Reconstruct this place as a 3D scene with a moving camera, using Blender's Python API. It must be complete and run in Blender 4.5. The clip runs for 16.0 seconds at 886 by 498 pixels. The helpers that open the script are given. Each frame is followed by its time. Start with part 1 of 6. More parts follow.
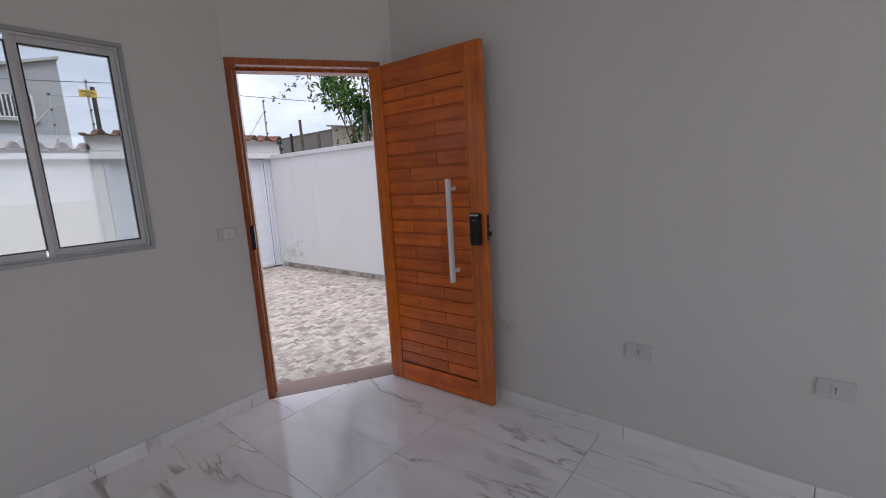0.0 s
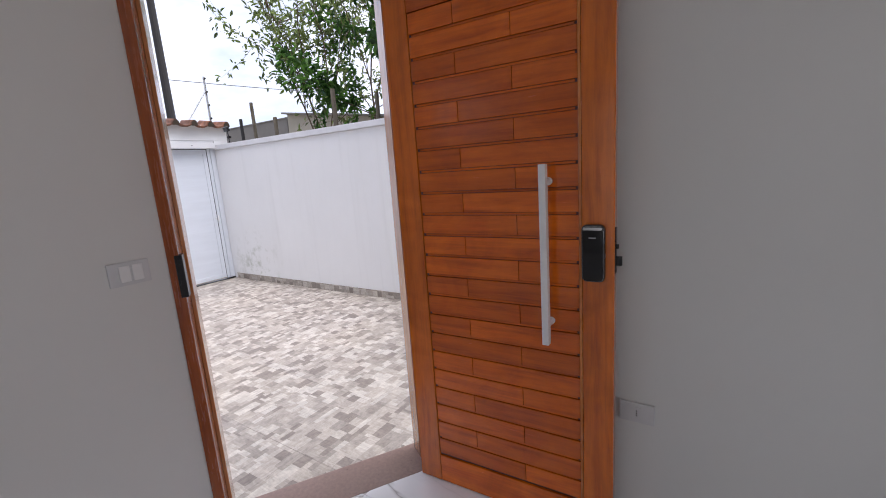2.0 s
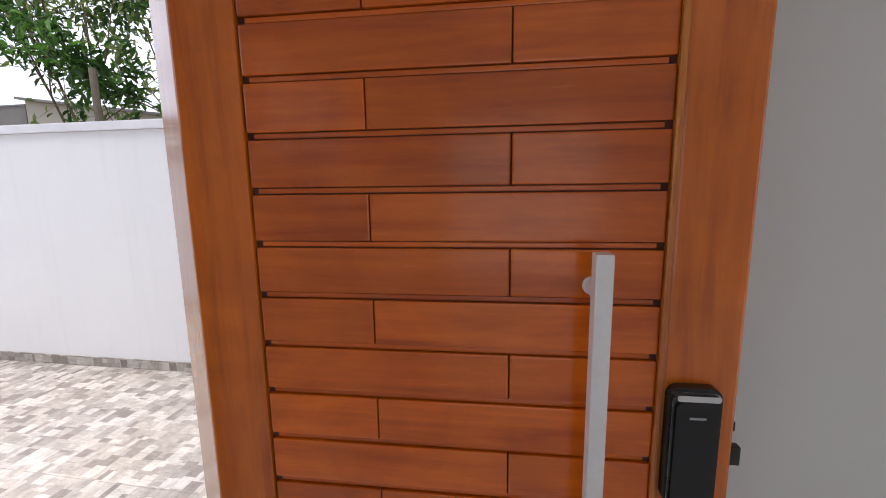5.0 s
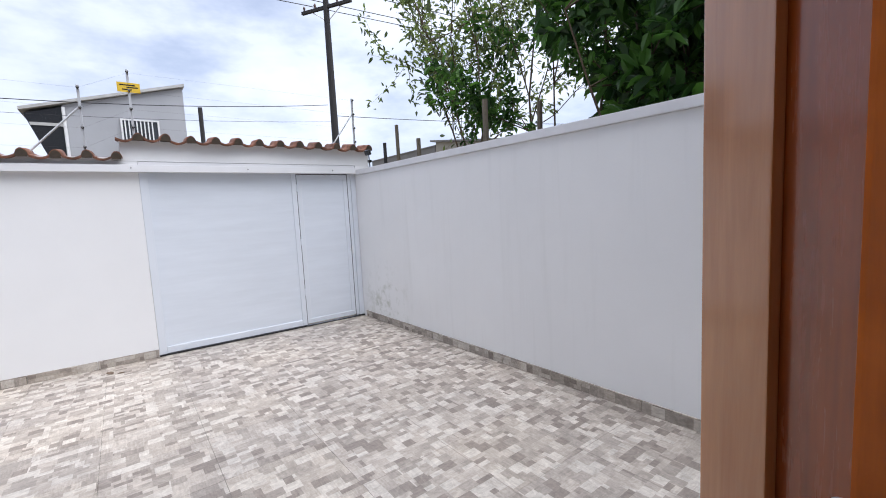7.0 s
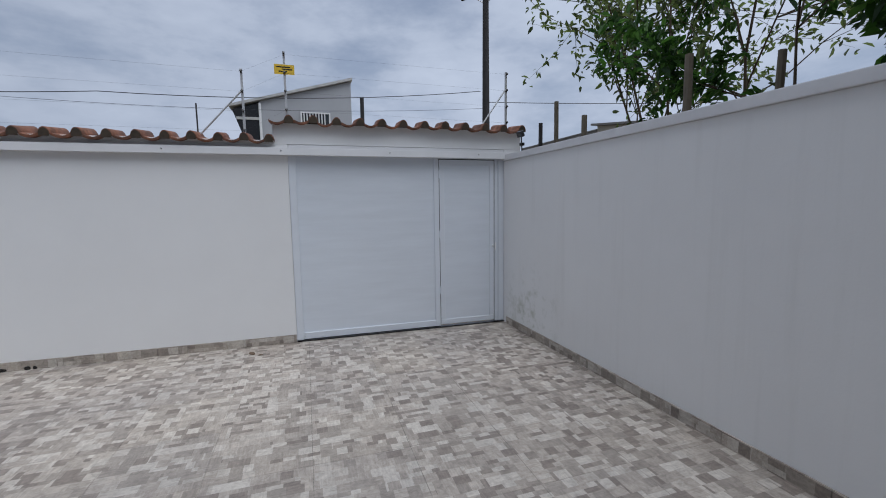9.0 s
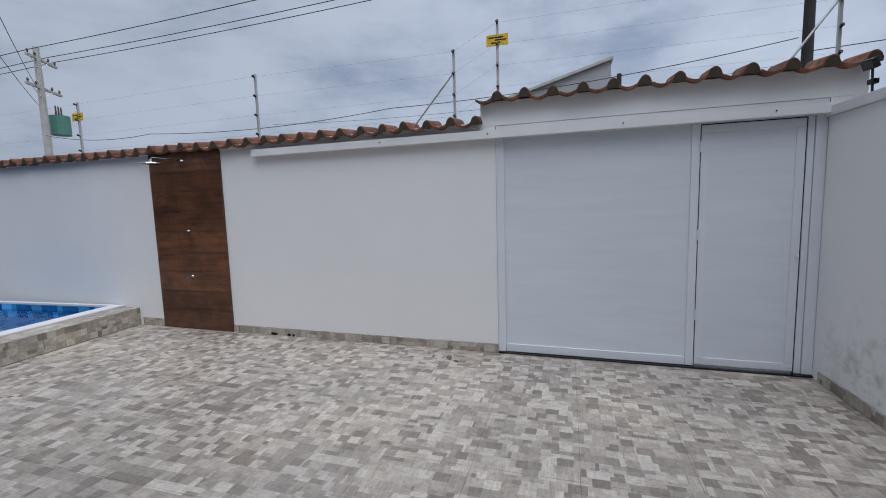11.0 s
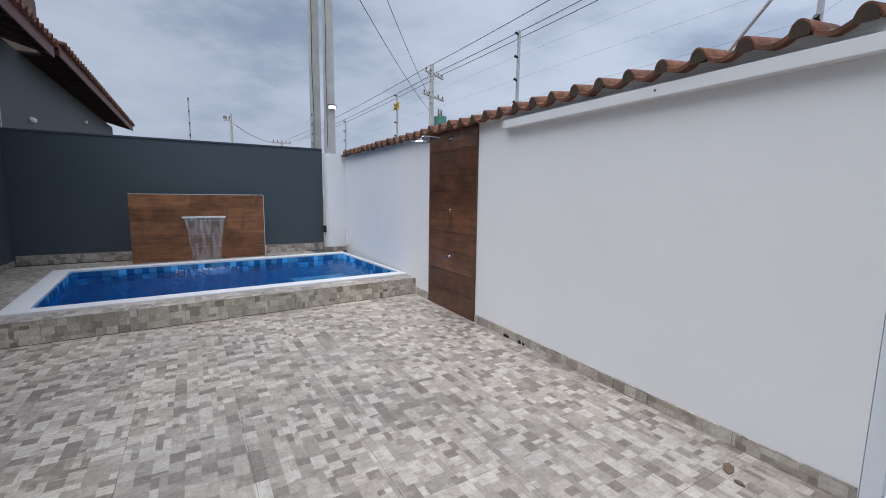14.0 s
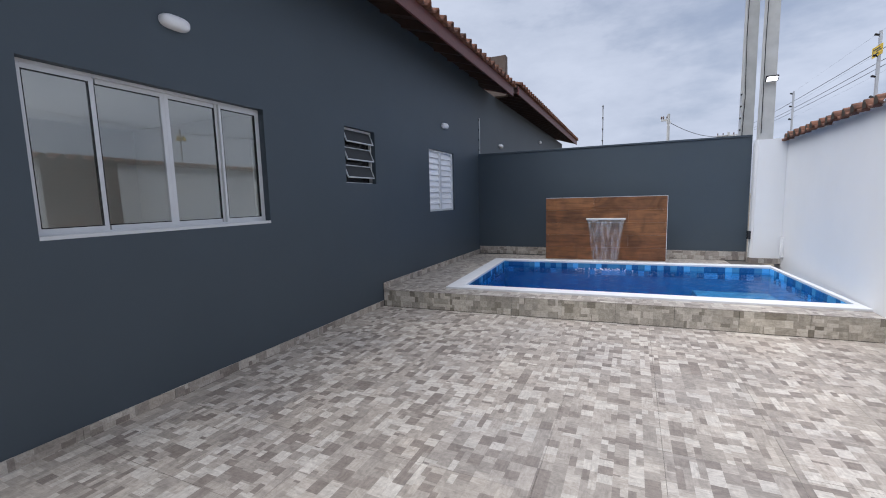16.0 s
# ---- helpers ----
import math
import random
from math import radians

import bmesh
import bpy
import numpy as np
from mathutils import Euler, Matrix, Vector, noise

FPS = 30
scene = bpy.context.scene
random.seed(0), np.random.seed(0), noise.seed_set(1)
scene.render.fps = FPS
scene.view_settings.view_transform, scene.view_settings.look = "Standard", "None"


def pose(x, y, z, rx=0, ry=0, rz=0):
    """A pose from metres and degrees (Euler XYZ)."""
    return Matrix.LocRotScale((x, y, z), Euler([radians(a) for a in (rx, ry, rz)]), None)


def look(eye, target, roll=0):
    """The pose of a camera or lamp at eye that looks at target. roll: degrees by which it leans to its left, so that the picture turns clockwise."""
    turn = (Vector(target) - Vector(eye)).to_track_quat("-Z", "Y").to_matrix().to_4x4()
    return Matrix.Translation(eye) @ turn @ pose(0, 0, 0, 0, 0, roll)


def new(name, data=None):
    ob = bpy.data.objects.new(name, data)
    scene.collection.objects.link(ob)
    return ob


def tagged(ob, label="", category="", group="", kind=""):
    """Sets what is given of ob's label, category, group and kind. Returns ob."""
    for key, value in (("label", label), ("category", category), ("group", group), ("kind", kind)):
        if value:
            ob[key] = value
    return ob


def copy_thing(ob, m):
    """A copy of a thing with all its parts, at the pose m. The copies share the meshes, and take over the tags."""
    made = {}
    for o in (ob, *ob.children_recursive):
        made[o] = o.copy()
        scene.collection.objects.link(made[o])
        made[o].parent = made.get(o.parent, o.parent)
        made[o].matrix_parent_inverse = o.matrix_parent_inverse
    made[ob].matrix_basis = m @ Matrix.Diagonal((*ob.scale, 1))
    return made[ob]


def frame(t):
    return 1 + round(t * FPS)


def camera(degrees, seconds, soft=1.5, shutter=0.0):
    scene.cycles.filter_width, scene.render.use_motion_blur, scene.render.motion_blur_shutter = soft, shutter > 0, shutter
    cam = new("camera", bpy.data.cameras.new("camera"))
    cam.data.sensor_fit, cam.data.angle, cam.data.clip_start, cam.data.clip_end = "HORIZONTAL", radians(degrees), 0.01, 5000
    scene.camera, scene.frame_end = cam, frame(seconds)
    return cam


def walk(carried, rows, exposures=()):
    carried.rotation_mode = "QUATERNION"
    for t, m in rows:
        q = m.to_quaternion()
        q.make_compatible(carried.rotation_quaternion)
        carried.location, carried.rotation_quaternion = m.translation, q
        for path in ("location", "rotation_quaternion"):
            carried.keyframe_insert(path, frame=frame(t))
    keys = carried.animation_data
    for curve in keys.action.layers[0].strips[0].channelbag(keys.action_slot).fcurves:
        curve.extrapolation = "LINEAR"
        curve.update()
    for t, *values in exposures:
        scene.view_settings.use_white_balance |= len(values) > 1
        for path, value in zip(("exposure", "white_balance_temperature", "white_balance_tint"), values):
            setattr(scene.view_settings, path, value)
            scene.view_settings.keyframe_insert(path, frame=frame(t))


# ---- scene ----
cam = camera(92.8, 16.0, 1.0)
PATH = [
    (0, (0.461, 0.018, 1.395), (-0.8, 1.534, 1.063), -3.3),
    (0.5, (0.208, 0.222, 1.413), (-1.269, 1.529, 1.082), -3.5),
    (1, (-0.057, 0.358, 1.399), (-1.567, 1.615, 1.027), -2.0),
    (1.5, (-0.367, 0.437, 1.434), (-1.654, 1.924, 1.069), -2.6),
    (2, (-0.577, 0.615, 1.396), (-1.683, 2.239, 1.022), -4.0),
    (2.5, (-0.859, 0.929, 1.361), (-1.653, 2.68, 0.811), -3.4),
    (3, (-0.904, 1.21, 1.355), (-1.644, 2.951, 0.705), -4.5),
    (5.5, (-1.255, 1.373, 1.499), (-1.57, 3.332, 1.244), -0.5),
    (6, (-1.319, 1.352, 1.492), (-1.942, 3.24, 1.271), -0.5),
    (6.5, (-1.44, 1.382, 1.456), (-2.579, 3.005, 1.193), -1.4),
    (7, (-1.646, 1.563, 1.392), (-3.232, 2.766, 1.199), -2.9),
    (7.5, (-1.821, 1.686, 1.39), (-3.598, 2.587, 1.226), -2.7),
    (8, (-2.147, 1.767, 1.414), (-3.931, 2.652, 1.237), -1.4),
    (8.5, (-2.325, 1.817, 1.43), (-4.109, 2.698, 1.229), 0.2),
    (9, (-2.44, 1.936, 1.411), (-4.331, 2.549, 1.195), -0.8),
    (9.5, (-2.598, 2.108, 1.372), (-4.569, 2.363, 1.154), -1.1),
    (9.7, (-2.685, 2.13, 1.352), (-4.67, 2.243, 1.137), -1.0),
    (11.8, (-3.731, 2.571, 1.349), (-5.527, 1.714, 1.153), -1.5),
    (12, (-3.818, 2.526, 1.315), (-5.576, 1.592, 1.122), -1.3),
    (12.5, (-4.097, 2.574, 1.342), (-5.613, 1.291, 1.105), -3.1),
    (13, (-4.311, 2.618, 1.348), (-5.487, 1.018, 1.11), -2.6),
    (13.5, (-4.552, 2.505, 1.32), (-5.652, 0.853, 1.07), 0.4),
    (14, (-4.767, 2.355, 1.304), (-5.78, 0.65, 1.048), 0.8),
    (14.5, (-5.013, 2.275, 1.286), (-5.766, 0.44, 1.029), -0.3),
    (15, (-5.251, 2.164, 1.288), (-5.705, 0.233, 1.03), -0.8),
    (15.5, (-5.359, 1.986, 1.282), (-5.35, 0.001, 1.033), -0.0),
    (16, (-5.392, 2.007, 1.282), (-4.573, 0.198, 1.048), -1.5),
]
walk(cam, [(t, look(eye, target, roll)) for t, eye, target, roll in PATH],
     [(0, 1.17, 6250, 17), (1.0, 1.15, 6250, 17), (2.0, 1.42, 6250, 17), (2.5, 1.65, 6300, 16), (3.1, 1.75, 6300, 16), (5.5, 1.75, 6400, 15), (6.5, 1.36, 6200, 15), (7.0, 1.12, 6100, 13), (7.5, 0.75, 6000, 12),
      (8.0, 0.3, 5900, 10), (9.0, 0.14, 5900, 10), (9.7, 0.08, 5900, 10), (12.0, 0.27, 5950, 10), (13.5, 0.45, 5950, 10), (15.0, 0.57, 6000, 11), (16.0, 0.82, 6050, 12)])

# ---- light ----
world = bpy.data.worlds.new("world")
scene.world = world
world.use_nodes = True
SUN_ELEV, SUN_ROT = radians(71.5), radians(58)


def build_world():
    nt = world.node_tree
    nt.nodes.clear()
    out = nt.nodes.new("ShaderNodeOutputWorld")
    bg = nt.nodes.new("ShaderNodeBackground")
    sky = nt.nodes.new("ShaderNodeTexSky")
    sky.sky_type = "NISHITA"
    sky.sun_disc = False
    sky.sun_elevation, sky.sun_rotation = SUN_ELEV, SUN_ROT
    sky.air_density, sky.dust_density = 1.0, 2.0
    co = nt.nodes.new("ShaderNodeTexCoord")
    mp = nt.nodes.new("ShaderNodeMapping")
    mp.inputs["Scale"].default_value = (1.0, 1.0, 2.6)
    n1 = nt.nodes.new("ShaderNodeTexNoise")
    n1.inputs["Scale"].default_value, n1.inputs["Detail"].default_value = 2.6, 6
    n1.inputs["Roughness"].default_value = 0.58
    ramp = nt.nodes.new("ShaderNodeValToRGB")
    ramp.color_ramp.elements[0].position, ramp.color_ramp.elements[1].position = 0.34, 0.62
    ramp.color_ramp.elements[0].color = (4.7, 5.2, 6.2, 1)
    ramp.color_ramp.elements[1].color = (6.6, 7.05, 7.95, 1)
    cover = nt.nodes.new("ShaderNodeMapRange")
    cover.inputs["From Min"].default_value, cover.inputs["From Max"].default_value = 0.30, 0.50
    cover.inputs["To Min"].default_value, cover.inputs["To Max"].default_value = 0.62, 1.0
    mix = nt.nodes.new("ShaderNodeMix")
    mix.data_type = "RGBA"
    L = nt.links.new
    L(co.outputs["Generated"], mp.inputs["Vector"])
    L(mp.outputs["Vector"], n1.inputs["Vector"])
    L(n1.outputs["Fac"], ramp.inputs["Fac"])
    L(n1.outputs["Fac"], cover.inputs["Value"])
    L(cover.outputs["Result"], mix.inputs["Factor"])
    L(sky.outputs["Color"], mix.inputs["A"])
    L(ramp.outputs["Color"], mix.inputs["B"])
    dot = nt.nodes.new("ShaderNodeVectorMath")
    dot.operation = "DOT_PRODUCT"
    dot.inputs[1].default_value = (-0.62, 0.78, 0.0)
    thin = nt.nodes.new("ShaderNodeMapRange")
    thin.inputs["From Min"].default_value, thin.inputs["From Max"].default_value = -1.0, 1.0
    thin.inputs["To Min"].default_value, thin.inputs["To Max"].default_value = 0.84, 1.26
    glow = nt.nodes.new("ShaderNodeVectorMath")
    glow.operation = "SCALE"
    L(co.outputs["Generated"], dot.inputs[0])
    L(dot.outputs["Value"], thin.inputs["Value"])
    L(mix.outputs["Result"], glow.inputs[0])
    L(thin.outputs["Result"], glow.inputs["Scale"])
    L(glow.outputs["Vector"], bg.inputs["Color"])
    bg.inputs["Strength"].default_value = 0.061
    L(bg.outputs["Background"], out.inputs["Surface"])


build_world()
sun_data = bpy.data.lights.new("sun", "SUN")
sun_data.energy, sun_data.angle, sun_data.color = 2.5, radians(70), (1.0, 0.98, 0.95)
sun = new("sun", sun_data)
sun.matrix_world = look((0, 0, 20), (-4.8, -3.0, 3))


# Added fill lamp that brightens the room from an unseen rear opening.
room_data = bpy.data.lights.new("rear_fill_lamp", "AREA")
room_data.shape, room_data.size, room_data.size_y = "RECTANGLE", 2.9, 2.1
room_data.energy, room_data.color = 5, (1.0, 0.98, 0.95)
room_light = new("rear_fill_lamp", room_data)
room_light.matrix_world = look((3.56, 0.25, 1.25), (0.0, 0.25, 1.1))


# Second fill lamp, added behind the camera to brighten the door leaf.
side_data = bpy.data.lights.new("side_fill_lamp", "AREA")
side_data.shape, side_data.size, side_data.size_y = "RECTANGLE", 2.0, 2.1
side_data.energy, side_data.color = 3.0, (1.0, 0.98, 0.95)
side_light = new("side_fill_lamp", side_data)
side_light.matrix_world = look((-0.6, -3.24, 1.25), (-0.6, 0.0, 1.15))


# ---- materials ----
def rgb(r, g, b):
    return (r, g, b, 1.0)


class Mat:
    """A small wrapper to write node materials."""

    def __init__(self, name, base, rough=0.5, metal=0.0, spec=0.5):
        self.m = bpy.data.materials.new(name)
        self.m.use_nodes = True
        self.nt = self.m.node_tree
        self.b = self.nt.nodes["Principled BSDF"]
        self.b.inputs["Base Color"].default_value = base
        self.b.inputs["Roughness"].default_value = rough
        self.b.inputs["Metallic"].default_value = metal
        self.b.inputs["Specular IOR Level"].default_value = spec
        self.base = base

    def n(self, kind, **kw):
        node = self.nt.nodes.new(kind)
        for k, v in kw.items():
            node.inputs[k.replace("_", " ")].default_value = v
        return node

    def link(self, a, b):
        self.nt.links.new(a, b)

    def coord(self, scale=(1, 1, 1), world=False):
        mp = self.n("ShaderNodeMapping", Scale=scale)
        if world:
            g = self.n("ShaderNodeNewGeometry")
            self.link(g.outputs["Position"], mp.inputs["Vector"])
        else:
            c = self.n("ShaderNodeTexCoord")
            self.link(c.outputs["Object"], mp.inputs["Vector"])
        return mp.outputs["Vector"]

    def noise(self, scale, detail=4, rough=0.55, vec=None, dist=0.0):
        nd = self.n("ShaderNodeTexNoise", Scale=scale, Detail=detail, Roughness=rough, Distortion=dist)
        if vec is not None:
            self.link(vec, nd.inputs["Vector"])
        return nd.outputs["Fac"]

    def ramp(self, fac, stops):
        r = self.n("ShaderNodeValToRGB")
        els = r.color_ramp.elements
        while len(els) < len(stops):
            els.new(0.5)
        for e, (p, c) in zip(els, stops):
            e.position, e.color = p, c
        self.link(fac, r.inputs["Fac"])
        return r.outputs["Color"]

    def mix(self, fac, a, b, mode="MIX"):
        m = self.n("ShaderNodeMix")
        m.data_type, m.blend_type = "RGBA", mode
        for sock, v in (("Factor", fac), ("A", a), ("B", b)):
            if isinstance(v, (int, float, tuple)):
                m.inputs[sock].default_value = v
            else:
                self.link(v, m.inputs[sock])
        return m.outputs["Result"]

    def math(self, op, a, b=0.0):
        m = self.n("ShaderNodeMath")
        m.operation = op
        for k, v in enumerate((a, b)):
            if isinstance(v, (int, float)):
                m.inputs[k].default_value = v
            else:
                self.link(v, m.inputs[k])
        return m.outputs[0]

    def color(self, c):
        self.link(c, self.b.inputs["Base Color"])
        return self

    def rough(self, r):
        self.link(r, self.b.inputs["Roughness"])
        return self

    def bump(self, h, strength=0.2, dist=0.01):
        bp = self.n("ShaderNodeBump", Strength=strength, Distance=dist)
        self.link(h, bp.inputs["Height"])
        self.link(bp.outputs["Normal"], self.b.inputs["Normal"])
        return self


def scaled(c, k):
    return (c[0] * k, c[1] * k, c[2] * k, 1.0)


def painted_plaster(name, base, rough=0.75, vary=0.06, bump=0.12, grain=140):
    m = Mat(name, base, rough)
    v = m.coord(world=True)
    big = m.noise(0.9, 5, 0.6, v)
    fine = m.noise(grain, 3, 0.6, v)
    c = m.ramp(big, [(0.3, scaled(base, 1 - vary)), (0.7, base)])
    m.color(c)
    m.bump(m.mix(0.5, m.noise(9, 4, 0.6, v), fine), bump, 0.004)
    return m.m


def grained_wood(name, dark, light, rough=0.22, coat=0.5, axis="x", tile_random=True, blotch=0.0, spread=(0.66, 1.14)):
    """Varnished or printed wood with the grain along one local axis."""
    m = Mat(name, light, rough)
    sc = {"x": (1.2, 16, 16), "z": (16, 16, 1.2)}[axis]
    v = m.coord(sc)
    if tile_random:
        oi = m.n("ShaderNodeObjectInfo")
        add = m.n("ShaderNodeVectorMath")
        add.operation = "ADD"
        m.link(v, add.inputs[0])
        sep = m.n("ShaderNodeCombineXYZ")
        k = m.math("MULTIPLY", oi.outputs["Random"], 37.0)
        for s in ("X", "Y", "Z"):
            m.link(k, sep.inputs[s])
        m.link(sep.outputs[0], add.inputs[1])
        v = add.outputs[0]
    g = m.noise(1.6, 8, 0.6, v, 0.6)
    f = m.noise(7.0, 4, 0.7, v, 0.2)
    c = m.ramp(g, [(0.28, dark), (0.5, scaled(light, 0.8)), (0.72, light)])
    c = m.mix(0.25, c, m.ramp(f, [(0.3, dark), (0.7, light)]))
    if blotch:
        cloud = m.noise(4.0, 5, 0.6, m.coord(world=True), 1.0)
        c = m.mix(blotch, c, m.ramp(cloud, [(0.34, rgb(0.22, 0.20, 0.18)), (0.5, rgb(0.5, 0.5, 0.5)), (0.68, rgb(0.80, 0.74, 0.68))]), "OVERLAY")
    if tile_random:
        tint = m.ramp(oi.outputs["Random"], [(0.0, rgb(spread[0], spread[0] * 0.95, spread[0] * 0.92)), (1.0, rgb(spread[1], spread[1], spread[1] * 0.97))])
        c = m.mix(1.0, c, tint, "MULTIPLY")
    m.color(c)
    m.rough(m.math("ADD", m.math("MULTIPLY", f, 0.16), rough - 0.06))
    m.bump(g, 0.06, 0.002)
    if coat:
        m.b.inputs["Coat Weight"].default_value = coat
        m.b.inputs["Coat Roughness"].default_value = 0.11
    return m.m


def mosaic_tile(name, lo, mid, hi, rough=0.45):
    """Porcelain printed with a patchwork of small stone rectangles."""
    m = Mat(name, mid, rough)
    g = m.n("ShaderNodeNewGeometry")
    oi = m.n("ShaderNodeObjectInfo")
    cx = m.n("ShaderNodeCombineXYZ")
    sp = m.n("ShaderNodeSeparateXYZ")
    m.link(g.outputs["Position"], sp.inputs[0])
    ns = m.n("ShaderNodeSeparateXYZ")
    m.link(g.outputs["Normal"], ns.inputs[0])
    flat = m.math("GREATER_THAN", m.math("ABSOLUTE", ns.outputs["Z"]), 0.5)
    up = m.math("SUBTRACT", 1.0, flat)
    m.link(m.math("ADD", m.math("MULTIPLY", sp.outputs["X"], up), sp.outputs["Y"]), cx.inputs["X"])
    m.link(m.math("ADD", m.math("MULTIPLY", sp.outputs["X"], flat), m.math("MULTIPLY", sp.outputs["Z"], up)), cx.inputs["Y"])
    vec = cx.outputs[0]

    def bricks(w, h, off, sq, bias=0.0):
        b = m.nt.nodes.new("ShaderNodeTexBrick")
        b.inputs["Scale"].default_value = 1.0
        b.inputs["Brick Width"].default_value, b.inputs["Row Height"].default_value = w, h
        b.inputs["Mortar Size"].default_value = 0.0
        b.inputs["Color1"].default_value, b.inputs["Color2"].default_value = rgb(0, 0, 0), rgb(1, 1, 1)
        b.inputs["Bias"].default_value = bias
        b.offset, b.squash, b.squash_frequency, b.offset_frequency = off, sq, 2, 2
        m.link(vec, b.inputs["Vector"])
        return b.outputs["Color"]

    a = bricks(0.098, 0.074, 0.37, 0.75)
    b2 = bricks(0.072, 0.074, 0.5, 1.3)
    b3 = bricks(0.092, 0.037, 0.43, 0.8)
    sel = m.ramp(bricks(0.236, 0.148, 0.29, 1.0), [(0.45, rgb(0, 0, 0)), (0.46, rgb(1, 1, 1))])
    sel2 = m.ramp(bricks(0.196, 0.074, 0.61, 1.0, 0.1), [(0.80, rgb(0, 0, 0)), (0.81, rgb(1, 1, 1))])
    shade = m.mix(sel2, m.mix(sel, a, b2), b3)
    stone = m.noise(38, 5, 0.65, g.outputs["Position"], 0.8)
    grain = m.mix(sel, m.noise(1.0, 4, 0.6, m.coord((90, 14, 60), True)), m.noise(1.0, 4, 0.6, m.coord((14, 90, 60), True)))
    large = m.noise(1.1, 3, 0.5, g.outputs["Position"])
    c = m.ramp(shade, [(0.0, lo), (0.12, scaled(lo, 1.12)), (0.20, scaled(mid, 0.80)), (0.45, scaled(mid, 0.96)), (0.70, scaled(mid, 1.12)), (0.86, scaled(hi, 0.92)), (1.0, hi)])
    cloud = m.noise(19, 6, 0.7, g.outputs["Position"], 1.2)
    c = m.mix(0.52, c, m.ramp(cloud, [(0.32, rgb(0.30, 0.29, 0.28)), (0.5, rgb(0.5, 0.5, 0.5)), (0.68, rgb(0.66, 0.65, 0.64))]), "OVERLAY")
    c = m.mix(0.35, c, m.ramp(stone, [(0.3, scaled(lo, 0.8)), (0.7, hi)]), "SOFT_LIGHT")
    c = m.mix(0.38, c, m.ramp(grain, [(0.3, rgb(0.30, 0.29, 0.28)), (0.7, rgb(0.66, 0.66, 0.66))]), "OVERLAY")
    c = m.mix(0.5, c, m.ramp(large, [(0.35, rgb(0.42, 0.42, 0.43)), (0.65, rgb(0.56, 0.55, 0.54))]), "OVERLAY")
    tint = m.ramp(oi.outputs["Random"], [(0.0, rgb(0.94, 0.94, 0.95)), (1.0, rgb(1.04, 1.03, 1.01))])
    c = m.mix(1.0, c, tint, "MULTIPLY")
    m.color(c)
    m.bump(stone, 0.08, 0.002)
    m.rough(m.math("ADD", m.math("MULTIPLY", stone, 0.2), rough - 0.1))
    return m.m


def marble_tile(name):
    m = Mat(name, rgb(0.8, 0.8, 0.8), 0.07)
    g = m.n("ShaderNodeNewGeometry")
    oi = m.n("ShaderNodeObjectInfo")
    mp = m.n("ShaderNodeMapping", Scale=(0.45, 2.0, 1), Rotation=(0, 0, 0.35))
    off = m.n("ShaderNodeVectorMath")
    off.operation = "ADD"
    cmb = m.n("ShaderNodeCombineXYZ")
    k = m.math("MULTIPLY", oi.outputs["Random"], 23.0)
    m.link(k, cmb.inputs["X"])
    m.link(k, cmb.inputs["Y"])
    m.link(g.outputs["Position"], off.inputs[0])
    m.link(cmb.outputs[0], off.inputs[1])
    m.link(off.outputs[0], mp.inputs["Vector"])
    v = mp.outputs["Vector"]
    a = m.noise(1.5, 5, 0.5, v, 0.35)
    ridge = m.math("ABSOLUTE", m.math("SUBTRACT", a, 0.5))
    vein = m.ramp(ridge, [(0.0, rgb(0.8, 0.8, 0.8)), (0.004, rgb(0.3, 0.3, 0.3)), (0.012, rgb(0, 0, 0))])
    gate = m.ramp(m.noise(1.3, 3, 0.5, v), [(0.46, rgb(0, 0, 0)), (0.58, rgb(0.9, 0.9, 0.9))])
    mp2 = m.n("ShaderNodeMapping", Scale=(0.55, 5.0, 1), Rotation=(0, 0, 0.35))
    m.link(off.outputs[0], mp2.inputs["Vector"])
    w = mp2.outputs["Vector"]
    streak = m.ramp(m.noise(1.25, 5, 0.55, w, 0.35), [(0.585, rgb(0, 0, 0)), (0.62, rgb(0.55, 0.55, 0.55)), (0.70, rgb(0.9, 0.9, 0.9))])
    place = m.ramp(m.noise(1.5, 2, 0.5, off.outputs[0]), [(0.47, rgb(0, 0, 0)), (0.56, rgb(1, 1, 1))])
    fac = m.mix(1.0, m.mix(1.0, vein, gate, "MULTIPLY"), m.mix(1.0, streak, place, "MULTIPLY"), "ADD")
    soft = m.ramp(m.noise(1.6, 5, 0.6, v, 0.8), [(0.45, rgb(0.90, 0.90, 0.91)), (0.78, rgb(0.74, 0.74, 0.76))])
    c = m.mix(fac, soft, rgb(0.30, 0.275, 0.275))
    m.color(c)
    m.b.inputs["IOR"].default_value = 1.6
    return m.m


def plain(name, base, rough=0.5, metal=0.0, vary=0.12, scale=12, bump=0.03):
    m = Mat(name, base, rough, metal)
    v = m.coord(world=True)
    n1 = m.noise(scale, 5, 0.6, v)
    m.color(m.ramp(n1, [(0.25, scaled(base, 1 - vary)), (0.75, scaled(base, 1 + vary * 0.4))]))
    m.rough(m.math("ADD", m.math("MULTIPLY", n1, 0.15), max(0.02, rough - 0.07)))
    if bump:
        m.bump(m.noise(scale * 6, 3, 0.6, v), bump, 0.003)
    return m.m


